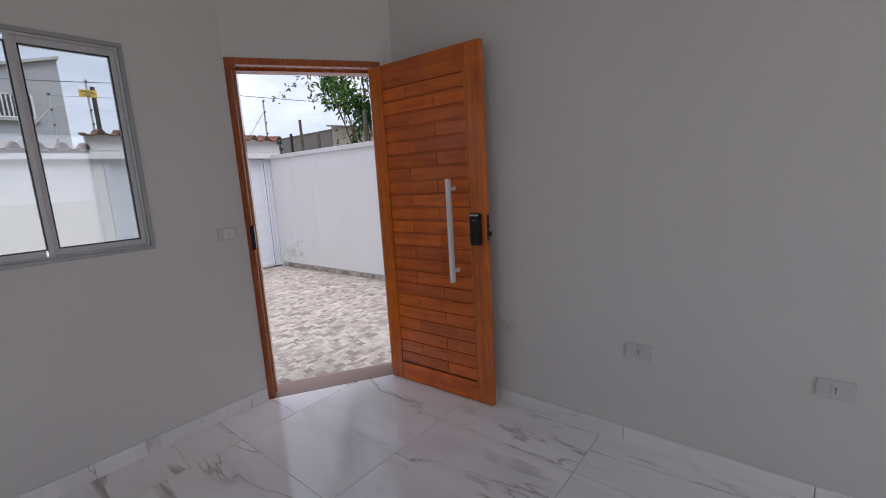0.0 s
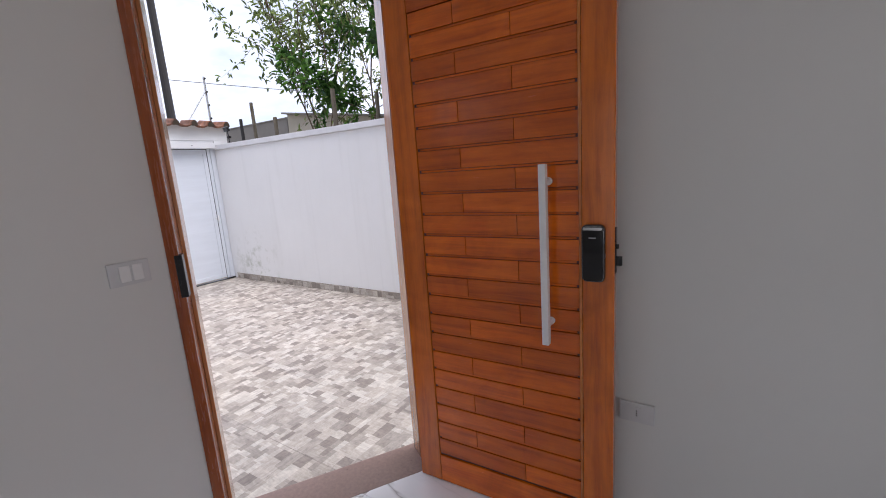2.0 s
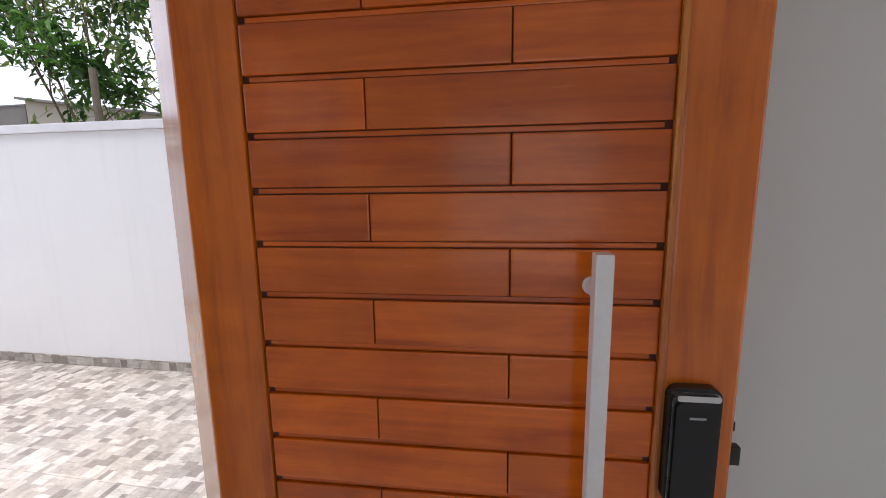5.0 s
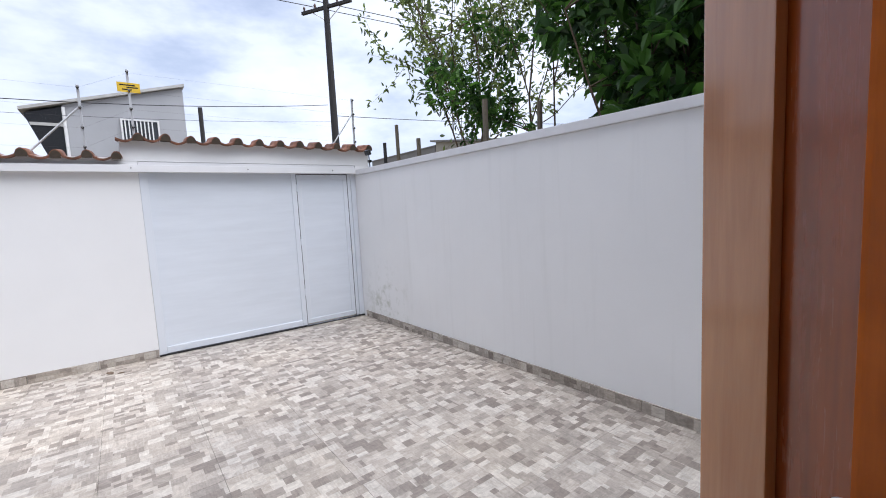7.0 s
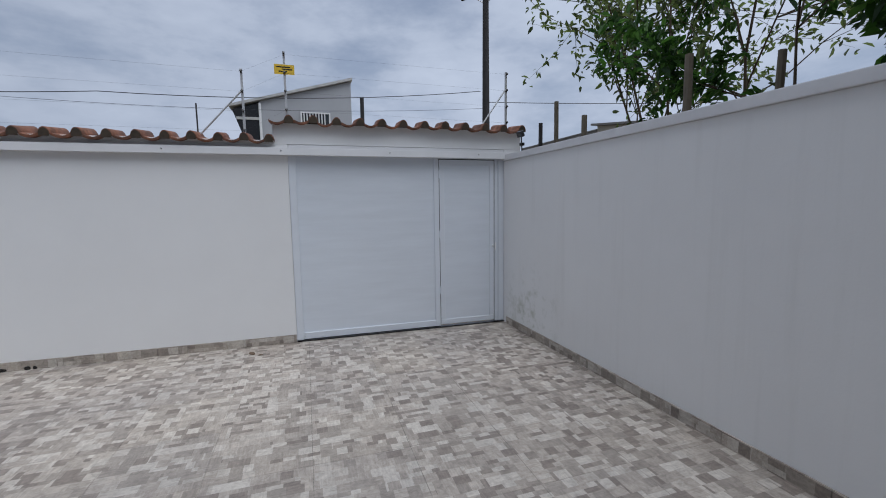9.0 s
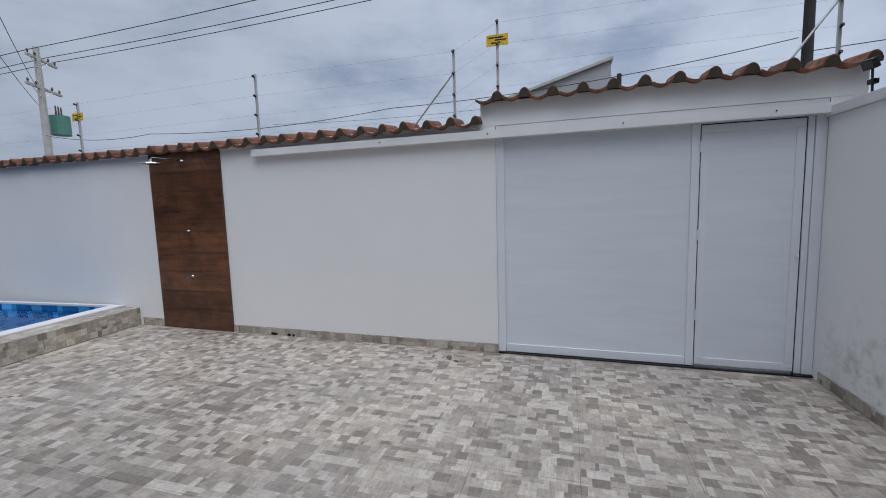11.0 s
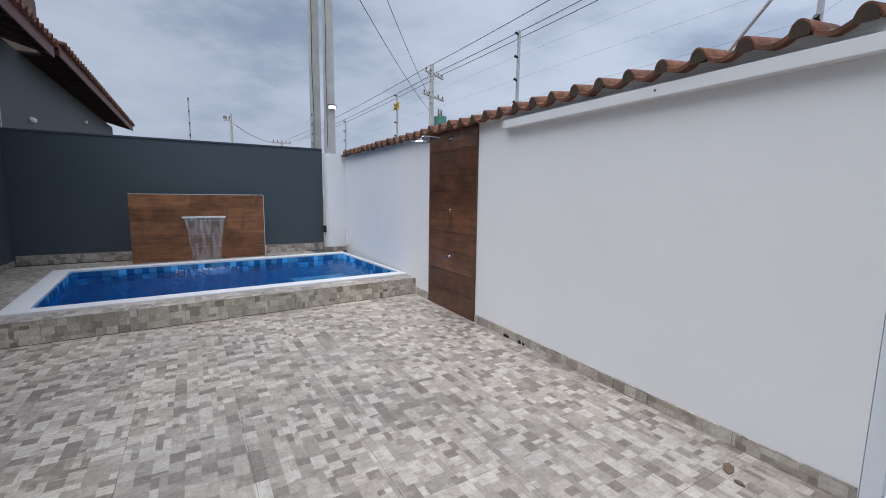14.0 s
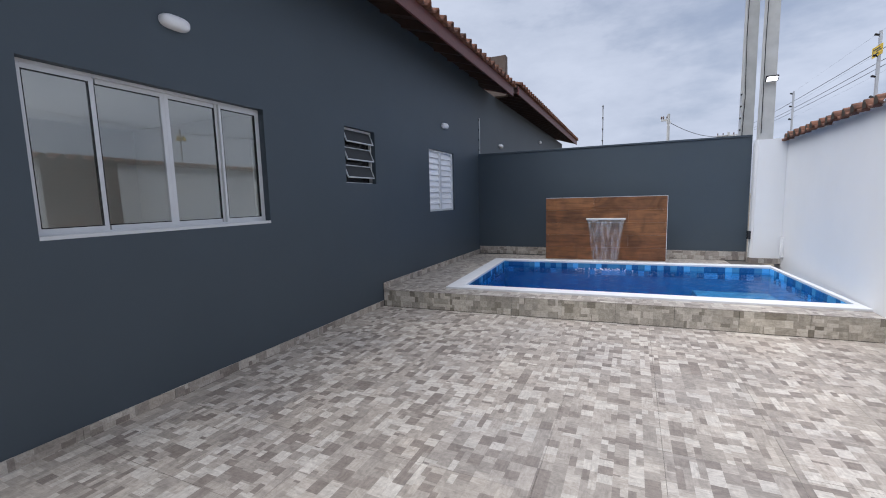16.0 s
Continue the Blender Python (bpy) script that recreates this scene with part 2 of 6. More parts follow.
def pane_glass(name, tint=(0.93, 0.96, 0.96, 1)):
    m = bpy.data.materials.new(name)
    m.use_nodes = True
    nt = m.node_tree
    nt.nodes.clear()
    out = nt.nodes.new("ShaderNodeOutputMaterial")
    tr = nt.nodes.new("ShaderNodeBsdfTransparent")
    gl = nt.nodes.new("ShaderNodeBsdfGlossy")
    fr = nt.nodes.new("ShaderNodeLayerWeight")
    pw = nt.nodes.new("ShaderNodeMath")
    ma = nt.nodes.new("ShaderNodeMath")
    mx = nt.nodes.new("ShaderNodeMixShader")
    tr.inputs["Color"].default_value = tint
    gl.inputs["Roughness"].default_value = 0.01
    fr.inputs["Blend"].default_value = 0.5
    pw.operation, ma.operation = "POWER", "MULTIPLY_ADD"
    pw.inputs[1].default_value = 3.0
    ma.inputs[1].default_value, ma.inputs[2].default_value = 0.7, 0.11
    nt.links.new(fr.outputs["Facing"], pw.inputs[0])
    nt.links.new(pw.outputs[0], ma.inputs[0])
    nt.links.new(ma.outputs[0], mx.inputs[0])
    nt.links.new(tr.outputs[0], mx.inputs[1])
    nt.links.new(gl.outputs[0], mx.inputs[2])
    nt.links.new(mx.outputs[0], out.inputs["Surface"])
    return m


M_WALL_IN = painted_plaster("interior_white_paint", rgb(0.70, 0.697, 0.670), 0.6, 0.04, 0.06)
M_WALL_OUT = painted_plaster("exterior_white_paint", rgb(0.80, 0.80, 0.80), 0.7, 0.05, 0.16)
M_WALL_MOULD = Mat("exterior_white_paint_with_mould", rgb(0.80, 0.80, 0.80), 0.7)
_v = M_WALL_MOULD.coord(world=True)
_mp = M_WALL_MOULD.n("ShaderNodeMapping", Location=(6.75, -4.37, -0.05), Scale=(1.0, 1.0, 1.0))
_g = M_WALL_MOULD.n("ShaderNodeNewGeometry")
M_WALL_MOULD.link(_g.outputs["Position"], _mp.inputs["Vector"])
_len = M_WALL_MOULD.n("ShaderNodeVectorMath")
_len.operation = "LENGTH"
M_WALL_MOULD.link(_mp.outputs["Vector"], _len.inputs[0])
_near = M_WALL_MOULD.ramp(_len.outputs["Value"], [(0.1, rgb(1, 1, 1)), (0.75, rgb(0, 0, 0))])
_spots = M_WALL_MOULD.ramp(M_WALL_MOULD.noise(7, 6, 0.7, _v), [(0.5, rgb(0, 0, 0)), (0.72, rgb(0.8, 0.8, 0.8))])
_drip = M_WALL_MOULD.ramp(M_WALL_MOULD.noise(1.0, 5, 0.6, M_WALL_MOULD.coord((9, 9, 0.5), True)), [(0.55, rgb(0, 0, 0)), (0.8, rgb(0.25, 0.25, 0.25))])
_base = M_WALL_MOULD.ramp(M_WALL_MOULD.noise(0.9, 5, 0.6, _v), [(0.3, rgb(0.755, 0.755, 0.755)), (0.7, rgb(0.80, 0.80, 0.80))])
_c = M_WALL_MOULD.mix(_drip, _base, rgb(0.60, 0.60, 0.58))
M_WALL_MOULD.color(M_WALL_MOULD.mix(M_WALL_MOULD.mix(1.0, _near, _spots, "MULTIPLY"), _c, rgb(0.34, 0.36, 0.27)))
M_WALL_MOULD.bump(M_WALL_MOULD.noise(60, 4, 0.6, _v), 0.16, 0.004)
M_WALL_MOULD = M_WALL_MOULD.m
M_DARK = painted_plaster("charcoal_exterior_paint", rgb(0.053, 0.071, 0.088), 0.6, 0.10, 0.16)
M_CEIL = painted_plaster("ceiling_white", rgb(0.78, 0.77, 0.75), 0.8, 0.03, 0.04)
M_YARD = mosaic_tile("patchwork_stone_porcelain", rgb(0.228, 0.200, 0.178), rgb(0.388, 0.353, 0.315), rgb(0.535, 0.505, 0.460))
M_POOLFACE = mosaic_tile("patchwork_stone_porcelain_warm", rgb(0.25, 0.23, 0.19), rgb(0.44, 0.41, 0.355), rgb(0.62, 0.585, 0.52))
M_GROUT = plain("dark_grey_grout", rgb(0.100, 0.090, 0.080), 0.9)
M_GROUT_IN = plain("pale_grout", rgb(0.50, 0.49, 0.48), 0.6)
M_MARBLE = marble_tile("white_marble_porcelain")
M_DOOR = grained_wood("varnished_cedar", rgb(0.37, 0.054, 0.002), rgb(0.80, 0.170, 0.003), 0.22, 0.5, "x", True, 0.35, (0.80, 1.10))
M_MOULDING = grained_wood("pale_edge_moulding", rgb(0.50, 0.12, 0.01), rgb(0.86, 0.30, 0.05), 0.25, 0.4, "z")
M_DOOR_V = grained_wood("varnished_cedar_upright", rgb(0.30, 0.050, 0.003), rgb(0.66, 0.160, 0.006), 0.22, 0.6, "z", True, 0.3)
# Frame cedar, coloured darker for the shade on its room side.
M_FRAME = grained_wood("shaded_cedar_frame", rgb(0.20, 0.034, 0.004), rgb(0.48, 0.105, 0.008), 0.24, 0.5, "z")
M_DOOR_GAP = plain("dark_wood_joint", rgb(0.085, 0.020, 0.004), 0.6)
M_SILL = plain("brown_granite_threshold", rgb(0.30, 0.20, 0.165), 0.3, 0, 0.2, 60)
M_WOODTILE = grained_wood("dark_wood_look_porcelain", rgb(0.030, 0.012, 0.006), rgb(0.165, 0.072, 0.036), 0.38, 0.0, "x", True, 0.6)
M_WOODTILE_L = grained_wood("brown_wood_look_porcelain", rgb(0.095, 0.036, 0.013), rgb(0.320, 0.140, 0.058), 0.38, 0.0, "x", True, 0.6)
M_GATE = plain("white_painted_aluminium", rgb(0.69, 0.725, 0.775), 0.4, 0, 0.03, 1.5)
M_ALU = plain("white_aluminium_frame", rgb(0.60, 0.61, 0.62), 0.35, 0, 0.05, 20)
M_STEEL = plain("brushed_steel", rgb(0.84, 0.84, 0.83), 0.4, 0.3, 0.06, 60, 0)
M_CHROME = plain("chrome", rgb(0.7, 0.7, 0.7), 0.12, 1.0, 0.03, 30, 0)
M_BLACK = plain("black_plastic", rgb(0.012, 0.012, 0.013), 0.25, 0, 0.1, 30, 0)
M_GLOSSBLACK = plain("glossy_black_glass", rgb(0.006, 0.006, 0.007), 0.07, 0, 0.1, 30, 0)
M_PLASTIC = plain("white_plastic", rgb(0.78, 0.78, 0.77), 0.35, 0, 0.04, 20, 0)
M_FILMED = plain("grey_filmed_plastic", rgb(0.62, 0.62, 0.62), 0.35, 0, 0.05, 20, 0)
M_CLAY = Mat("terracotta", rgb(0.30, 0.12, 0.07), 0.8)
_v = M_CLAY.coord(world=True)
_oi = M_CLAY.n("ShaderNodeObjectInfo")
_c = M_CLAY.ramp(M_CLAY.noise(14, 6, 0.65, _v), [(0.28, rgb(0.06, 0.036, 0.028)), (0.5, rgb(0.18, 0.078, 0.046)), (0.75, rgb(0.32, 0.145, 0.088))])
_t = M_CLAY.ramp(_oi.outputs["Random"], [(0.0, rgb(0.75, 0.75, 0.78)), (1.0, rgb(1.1, 1.05, 1.0))])
M_CLAY.color(M_CLAY.mix(1.0, _c, _t, "MULTIPLY")).bump(M_CLAY.noise(60, 4, 0.6, _v), 0.2, 0.004)
M_CLAY = M_CLAY.m
M_CONCRETE = plain("pale_concrete", rgb(0.50, 0.50, 0.48), 0.8, 0, 0.25, 3, 0.2)
M_COPING = plain("white_stone_coping", rgb(0.70, 0.70, 0.715), 0.45, 0, 0.10, 6)
# Near-black opaque panes; the unlit room behind is put into their colour.
M_BATHGLASS = plain("unlit_room_pane", rgb(0.012, 0.014, 0.016), 0.55, 0, 0.1, 30, 0)
M_GLASS = pane_glass("smoked_window_glass", (0.84, 0.87, 0.87, 1))
M_GROUND = plain("bare_ground", rgb(0.17, 0.14, 0.10), 0.95, 0, 0.35, 1.5, 0.4)
M_GREYHOUSE = painted_plaster("grey_house_render", rgb(0.42, 0.43, 0.45), 0.85, 0.1, 0.2)
M_FASCIA = grained_wood("red_brown_fascia_paint", rgb(0.085, 0.022, 0.018), rgb(0.155, 0.045, 0.038), 0.5, 0.0, "x", False)


# ---- mesh helpers ----
def box(bm, x0, x1, y0, y1, z0, z1, bevel=0.0, mat=0):
    """Adds a box, with its edges rounded when bevel is given."""
    vs = bmesh.ops.create_cube(bm, size=1.0)["verts"]
    for v in vs:
        v.co = Vector((x0 + (v.co.x + 0.5) * (x1 - x0), y0 + (v.co.y + 0.5) * (y1 - y0), z0 + (v.co.z + 0.5) * (z1 - z0)))
    faces = {f for v in vs for f in v.link_faces}
    for f in faces:
        f.material_index = mat
    if bevel:
        edges = {e for v in vs for e in v.link_edges}
        bmesh.ops.bevel(bm, geom=list(edges), offset=bevel, segments=2, profile=0.7, affect="EDGES", clamp_overlap=True)
    return bm


def boxed(*a, bevel=0.0):
    return box(bmesh.new(), *a, bevel=bevel)


def tube(bm, a, b, r0, r1=None, seg=10, caps=True):
    """A straight round bar from a to b."""
    a, b = Vector(a), Vector(b)
    r1 = r0 if r1 is None else r1
    vs = bmesh.ops.create_cone(bm, cap_ends=caps, segments=seg, radius1=r0, radius2=r1, depth=(b - a).length)["verts"]
    m = Matrix.Translation((a + b) / 2) @ (b - a).to_track_quat("Z", "Y").to_matrix().to_4x4()
    bmesh.ops.transform(bm, matrix=m, verts=vs)
    return bm


def prism(bm, pts, z0, z1):
    """An upright prism over a counter-clockwise outline."""
    lo = [bm.verts.new((x, y, z0)) for x, y in pts]
    hi = [bm.verts.new((x, y, z1)) for x, y in pts]
    bm.faces.new(lo[::-1])
    bm.faces.new(hi)
    for i in range(len(pts)):
        j = (i + 1) % len(pts)
        bm.faces.new((lo[i], lo[j], hi[j], hi[i]))
    return bm


def mesh_of(name, bm, materials, smooth=False):
    bmesh.ops.recalc_face_normals(bm, faces=bm.faces)
    me = bpy.data.meshes.new(name)
    bm.to_mesh(me)
    bm.free()
    for m in materials if isinstance(materials, (list, tuple)) else [materials]:
        me.materials.append(m)
    if smooth:
        for p in me.polygons:
            p.use_smooth = True
    return me


def part(name, bm, material, parent=None, label="", m=None, smooth=False):
    ob = new(name, mesh_of(name, bm, material, smooth))
    if parent is not None:
        ob.parent = parent
    if m is not None:
        ob.matrix_local = m
    if label:
        ob["label"] = label
    return ob


def piece(name, me, parent, m):
    ob = new(name, me)
    ob.parent = parent
    ob.matrix_local = m
    return ob


def thing(name, label, category, m=None, group=""):
    ob = new(name)
    if m is not None:
        ob.matrix_world = m
    return tagged(ob, label, category, group)


def structure(name, bm, material, label, category, m=None):
    ob = part(name, bm, material, None, "", None)
    if m is not None:
        ob.matrix_world = m
    return tagged(ob, label, category, kind="structure")


def along(p0, p1, z=0.0):
    """A frame at p0 with x towards p1, y to its left and z up; and the length."""
    d = Vector((p1[0] - p0[0], p1[1] - p0[1]))
    return pose(p0[0], p0[1], z, 0, 0, math.degrees(math.atan2(d.y, d.x))), d.length


def wall_mesh(length, thick, z0, z1, openings=(), side=1):
    """A wall along x from y = 0 (face a) to y = side * thick (face b), with openings (s0, s1, z0, z1). Faces towards side take material 1."""
    bm = bmesh.new()
    ss = sorted({0.0, length, *[o[0] for o in openings], *[o[1] for o in openings]})
    zs = sorted({z0, z1, *[o[2] for o in openings], *[o[3] for o in openings]})
    ya, yb = 0.0, side * thick

    def solid(i, j):
        if not (0 <= i < len(ss) - 1 and 0 <= j < len(zs) - 1):
            return False
        sm, zm = (ss[i] + ss[i + 1]) / 2, (zs[j] + zs[j + 1]) / 2
        return not any(o[0] < sm < o[1] and o[2] < zm < o[3] for o in openings)

    def quad(pts, mat):
        f = bm.faces.new([bm.verts.new(p) for p in pts])
        f.material_index = mat

    for i in range(len(ss) - 1):
        for j in range(len(zs) - 1):
            if not solid(i, j):
                continue
            a, b, c, d = ss[i], ss[i + 1], zs[j], zs[j + 1]
            quad([(a, ya, c), (b, ya, c), (b, ya, d), (a, ya, d)], 0)
            quad([(a, yb, c), (b, yb, c), (b, yb, d), (a, yb, d)], 1)
            for ii, jj, p in ((i - 1, j, ((a, c), (a, d))), (i + 1, j, ((b, c), (b, d))), (i, j - 1, ((a, c), (b, c))), (i, j + 1, ((a, d), (b, d)))):
                if not solid(ii, jj):
                    (s0, q0), (s1, q1) = p
                    quad([(s0, ya, q0), (s1, ya, q1), (s1, yb, q1), (s0, yb, q0)], 1)
    bmesh.ops.remove_doubles(bm, verts=bm.verts, dist=1e-5)
    return bm


# ---- plan ----
YZ = -0.155                      # yard floor
XI, XE = -2.165, -2.285            # front wall, inner and outer face
RY = 2.12                        # inner face of the room's side wall
DOOR_A, DOOR_B = (-2.165, 1.262), (-1.63, 2.12)
WEST_A, WEST_B = (-7.385, 4.60), (-7.64, -6.95)
WEST, WEST_LEN = along(WEST_A, WEST_B)
SOUTH_Y = -6.83
SIDE_A, SIDE_B = (-7.386, 4.37), (3.5, 4.55)


def on_west(y):
    """Distance along the street wall at a given y."""
    return (WEST_A[1] - y) / (WEST_A[1] - WEST_B[1]) * WEST_LEN


# ---- the house: floor, walls, ceiling ----
ground_bm = bmesh.new()
for a in ((-400, -7.66, -400, 400), (-3.0, 400, -400, 400), (-7.66, -3.0, -400, -6.25), (-7.66, -3.0, -3.1, 400)):
    box(ground_bm, *a, -0.6, -0.32)
ground = structure("ground", ground_bm, M_GROUND, "bare brown earth lot and street around the house", "ground")
FRONT, FRONT_LEN = along((XI, -6.93), (XI, 1.262))
WIN = (-0.950, 0.758, 1.115, 2.135)
BATH = (-2.778, -2.14, 1.505, 2.168)
BED = (-5.45, -4.385, 1.080, 2.125)
fy = lambda y: y + 6.93
front_bm = wall_mesh(FRONT_LEN, 0.12, -0.35, 3.78, [(fy(o[0]), fy(o[1]), o[2], o[3]) for o in (WIN, BATH, BED)])
wall_front = structure("wall_front", front_bm, [M_WALL_IN, M_DARK], "white plaster inside, charcoal painted outside house wall", "wall", FRONT)
corner_bm = prism(bmesh.new(), [(XI - 0.002, 1.2622), (-2.306, 1.348), (XE, 1.2622)], -0.35, 3.78)
structure("wall_corner", corner_bm, M_DARK, "charcoal painted corner pier beside the front door", "wall")
SKEW, SKEW_LEN = along(DOOR_A, DOOR_B)
DW, DH = 0.925, 2.165
skew_bm = wall_mesh(SKEW_LEN, 0.168, -0.35, 3.78, [(0.0, DW, -0.35, DH)])
structure("wall_door", skew_bm, [M_WALL_IN, M_DARK], "angled white plaster wall that holds the front door", "wall", SKEW)
SIDE, SIDE_LEN = along((3.5, RY), DOOR_B)
structure("wall_side", wall_mesh(SIDE_LEN, 0.17, -0.35, 3.78, side=-1), [M_WALL_IN, M_DARK], "plain white plaster room wall with sockets", "wall", SIDE)
BACK, BACK_LEN = along((3.5, -3.2), (3.5, RY))
# The opening here is added to hold the rear fill lamp.
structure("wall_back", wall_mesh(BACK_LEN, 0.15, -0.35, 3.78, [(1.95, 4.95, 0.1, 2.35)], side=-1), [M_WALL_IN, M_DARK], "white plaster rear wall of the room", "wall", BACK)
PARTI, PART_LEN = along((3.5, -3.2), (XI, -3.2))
# This opening is made up for the side fill lamp.
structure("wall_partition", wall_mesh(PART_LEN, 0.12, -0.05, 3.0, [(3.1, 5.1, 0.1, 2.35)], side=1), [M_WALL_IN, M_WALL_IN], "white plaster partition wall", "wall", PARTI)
structure("ceiling", boxed(XI + 0.002, 3.5, -3.19, RY - 0.002, 2.75, 2.85), M_CEIL, "plain white plastered ceiling", "ceiling")
floor = structure("floor", prism(bmesh.new(), [(XI + 0.001, -6.9), (3.5, -6.9), (3.5, RY - 0.001), (DOOR_B[0], RY - 0.001), (DOOR_A[0] + 0.002, DOOR_A[1])], -0.3, -0.004), M_GROUT_IN, "polished white marble-look porcelain floor", "floor")

# ---- the yard: ground slab and boundary walls ----
yard = structure("yard_floor", prism(bmesh.new(), [(-7.60, -3.18), (XE + 0.02, -2.9), (XE + 0.02, 1.25), (-1.75, 2.25), (3.5, 2.25), (3.5, 4.6), (-7.38, 4.6)], -0.30, YZ - 0.006), M_GROUT, "yard paved with grey and beige patchwork porcelain tiles", "floor")
g0, g1 = on_west(4.375), on_west(1.780)
wall_west = structure("wall_west", wall_mesh(WEST_LEN, 0.16, -0.3, 2.075, [(g0, g1, -0.3, 2.075)], side=-1), [M_WALL_OUT, M_WALL_OUT], "white painted street wall under clay tile capping", "wall", WEST)
structure("wall_gate_lintel", boxed(0.0, on_west(1.64), -0.16, 0.0, 2.077, 2.30), M_WALL_OUT, "white painted lintel over the yard gate", "wall", WEST)
BOUND, BOUND_LEN = along(SIDE_A, SIDE_B)
bound_bm = boxed(0.0, BOUND_LEN, 0.0, 0.14, -0.3, 1.928)
wall_north = structure("wall_north", bound_bm, M_WALL_MOULD, "long white painted boundary wall with a light capping", "wall", BOUND)
part("coping", boxed(0.0, BOUND_LEN, -0.025, 0.165, 1.930, 2.003, bevel=0.008), M_COPING, wall_north, "thin white capping along the wall top")
wall_south = structure("wall_south", boxed(-7.20, XE - 0.002, SOUTH_Y - 0.14, SOUTH_Y, -0.3, 2.20), M_DARK, "charcoal painted boundary wall behind the pool", "wall")
part("coping", boxed(-7.20, XE - 0.002, SOUTH_Y - 0.16, SOUTH_Y + 0.015, 2.202, 2.232, bevel=0.004), M_DARK, wall_south)

# ---- openings in the house ----
def sliding_window():
    """Four-pane sliding window in the living room, seen from both sides."""
    y0, y1, z0, z1 = WIN
    w = thing("window_1", "white aluminium sliding window with four clear panes", "window", pose(XI, (y0 + y1) / 2, z0))
    tagged(w, kind="structure")
    h, half = z1 - z0, (y1 - y0) / 2
    bm = bmesh.new()
    f = 0.022
    for a in ((-0.056, -0.012, -half, half, 0.0, f), (-0.056, -0.012, -half, half, h - f, h), (-0.056, -0.012, -half, -half + f, f, h - f), (-0.056, -0.012, half - f, half, f, h - f)):
        box(bm, *a, bevel=0.003)
    part("window_frame", bm, M_ALU, w)
    bm = bmesh.new()
    t, u = 0.006, 0.013
    for a in ((-0.010, 0.010, -half - t, half + t, -t, u), (-0.010, 0.010, -half - t, half + t, h - u, h + t), (-0.010, 0.010, -half - t, -half + u, u, h - u), (-0.010, 0.010, half - u, half + t, u, h - u)):
        box(bm, *a, bevel=0.003)
    # Grey instead of white: the backlit look is put into the colour.
    part("inner_trim", bm, M_ALU_GREY, w, "aluminium trim against the inner wall, coloured grey as if backlit")
    part("window_sill", boxed(-0.124, -0.057, -half, half, -0.012, 0.012, bevel=0.003), M_ALU, w)
    yc = (y0 + y1) / 2
    edges = [-half + f, -0.540 - yc, -0.105 - yc, 0.365 - yc, half - f]
    for k in range(4):
        a, b = edges[k], edges[k + 1]
        x = -0.044 if k in (0, 3) else -0.019
        wide = 0.03 if k in (1, 2) else 0.02
        bm = bmesh.new()
        for q in ((x - 0.012, x + 0.012, a, a + (wide if k != 1 else 0.02), f, h - f), (x - 0.012, x + 0.012, b - (wide if k != 2 else 0.02), b, f, h - f),
                  (x - 0.012, x + 0.012, a + wide, b - wide, f, f + 0.03), (x - 0.012, x + 0.012, a + wide, b - wide, h - f - 0.03, h - f)):
            box(bm, *q, bevel=0.002)
        sash = part("sash", bm, M_ALU, w)
        bm = bmesh.new()
        ga, gb, gz0, gz1, gw = a + 0.020, b - 0.020, f + 0.030, h - f - 0.030, 0.006
        for q in ((ga, gb, gz0, gz0 + gw), (ga, gb, gz1 - gw, gz1), (ga, ga + gw, gz0 + gw, gz1 - gw), (gb - gw, gb, gz0 + gw, gz1 - gw)):
            box(bm, x - 0.010, x + 0.010, *q)
        part("gasket", bm, M_BLACK, sash)
        pane = part("pane", boxed(x - 0.003, x + 0.003, a + 0.015, b - 0.015, f + 0.02, h - f - 0.02), M_GLASS, sash)
        pane.visible_shadow = False
    return w


def bath_window():
    y0, y1, z0, z1 = BATH
    w = thing("window_2", "small white awning window with tilted glass and bars", "window", pose(XE, (y0 + y1) / 2, z0))
    tagged(w, kind="structure")
    h, half = z1 - z0, (y1 - y0) / 2
    bm = bmesh.new()
    f = 0.014
    for a in ((0.06, 0.10, -half, half, 0.0, f), (0.06, 0.10, -half, half, h - f, h), (0.06, 0.10, -half, -half + f, f, h - f), (0.06, 0.10, half - f, half, f, h - f)):
        box(bm, *a, bevel=0.003)
    part("window_frame", bm, M_ALU, w)
    for k in range(3):
        zc = f + (k + 0.5) * (h - 2 * f) / 3
        m = pose(0.062, 0, zc + 0.1, 0, 22, 0)
        bm = bmesh.new()
        hh = 0.165
        for a in ((-0.008, 0.008, -half + 0.04, half - 0.04, -0.010, 0.0), (-0.008, 0.008, -half + 0.04, half - 0.04, -hh, -hh + 0.010),
                  (-0.008, 0.008, -half + 0.04, -half + 0.048, -hh + 0.016, -0.016), (-0.008, 0.008, half - 0.048, half - 0.04, -hh + 0.016, -0.016)):
            box(bm, *a)
        leaf = part("louvre_leaf", bm, M_ALU, w, "", m)
        p = part("pane", boxed(-0.002, 0.002, -half + 0.05, half - 0.05, -hh + 0.012, -0.012), M_BATHGLASS, leaf)
        p.visible_shadow = False
    # Black panel painted as the darkness of the room behind.
    part("backing", boxed(0.112, 0.118, -half, half, 0.0, h), M_BLACK, w, "black panel standing for the unlit room behind")
    return w


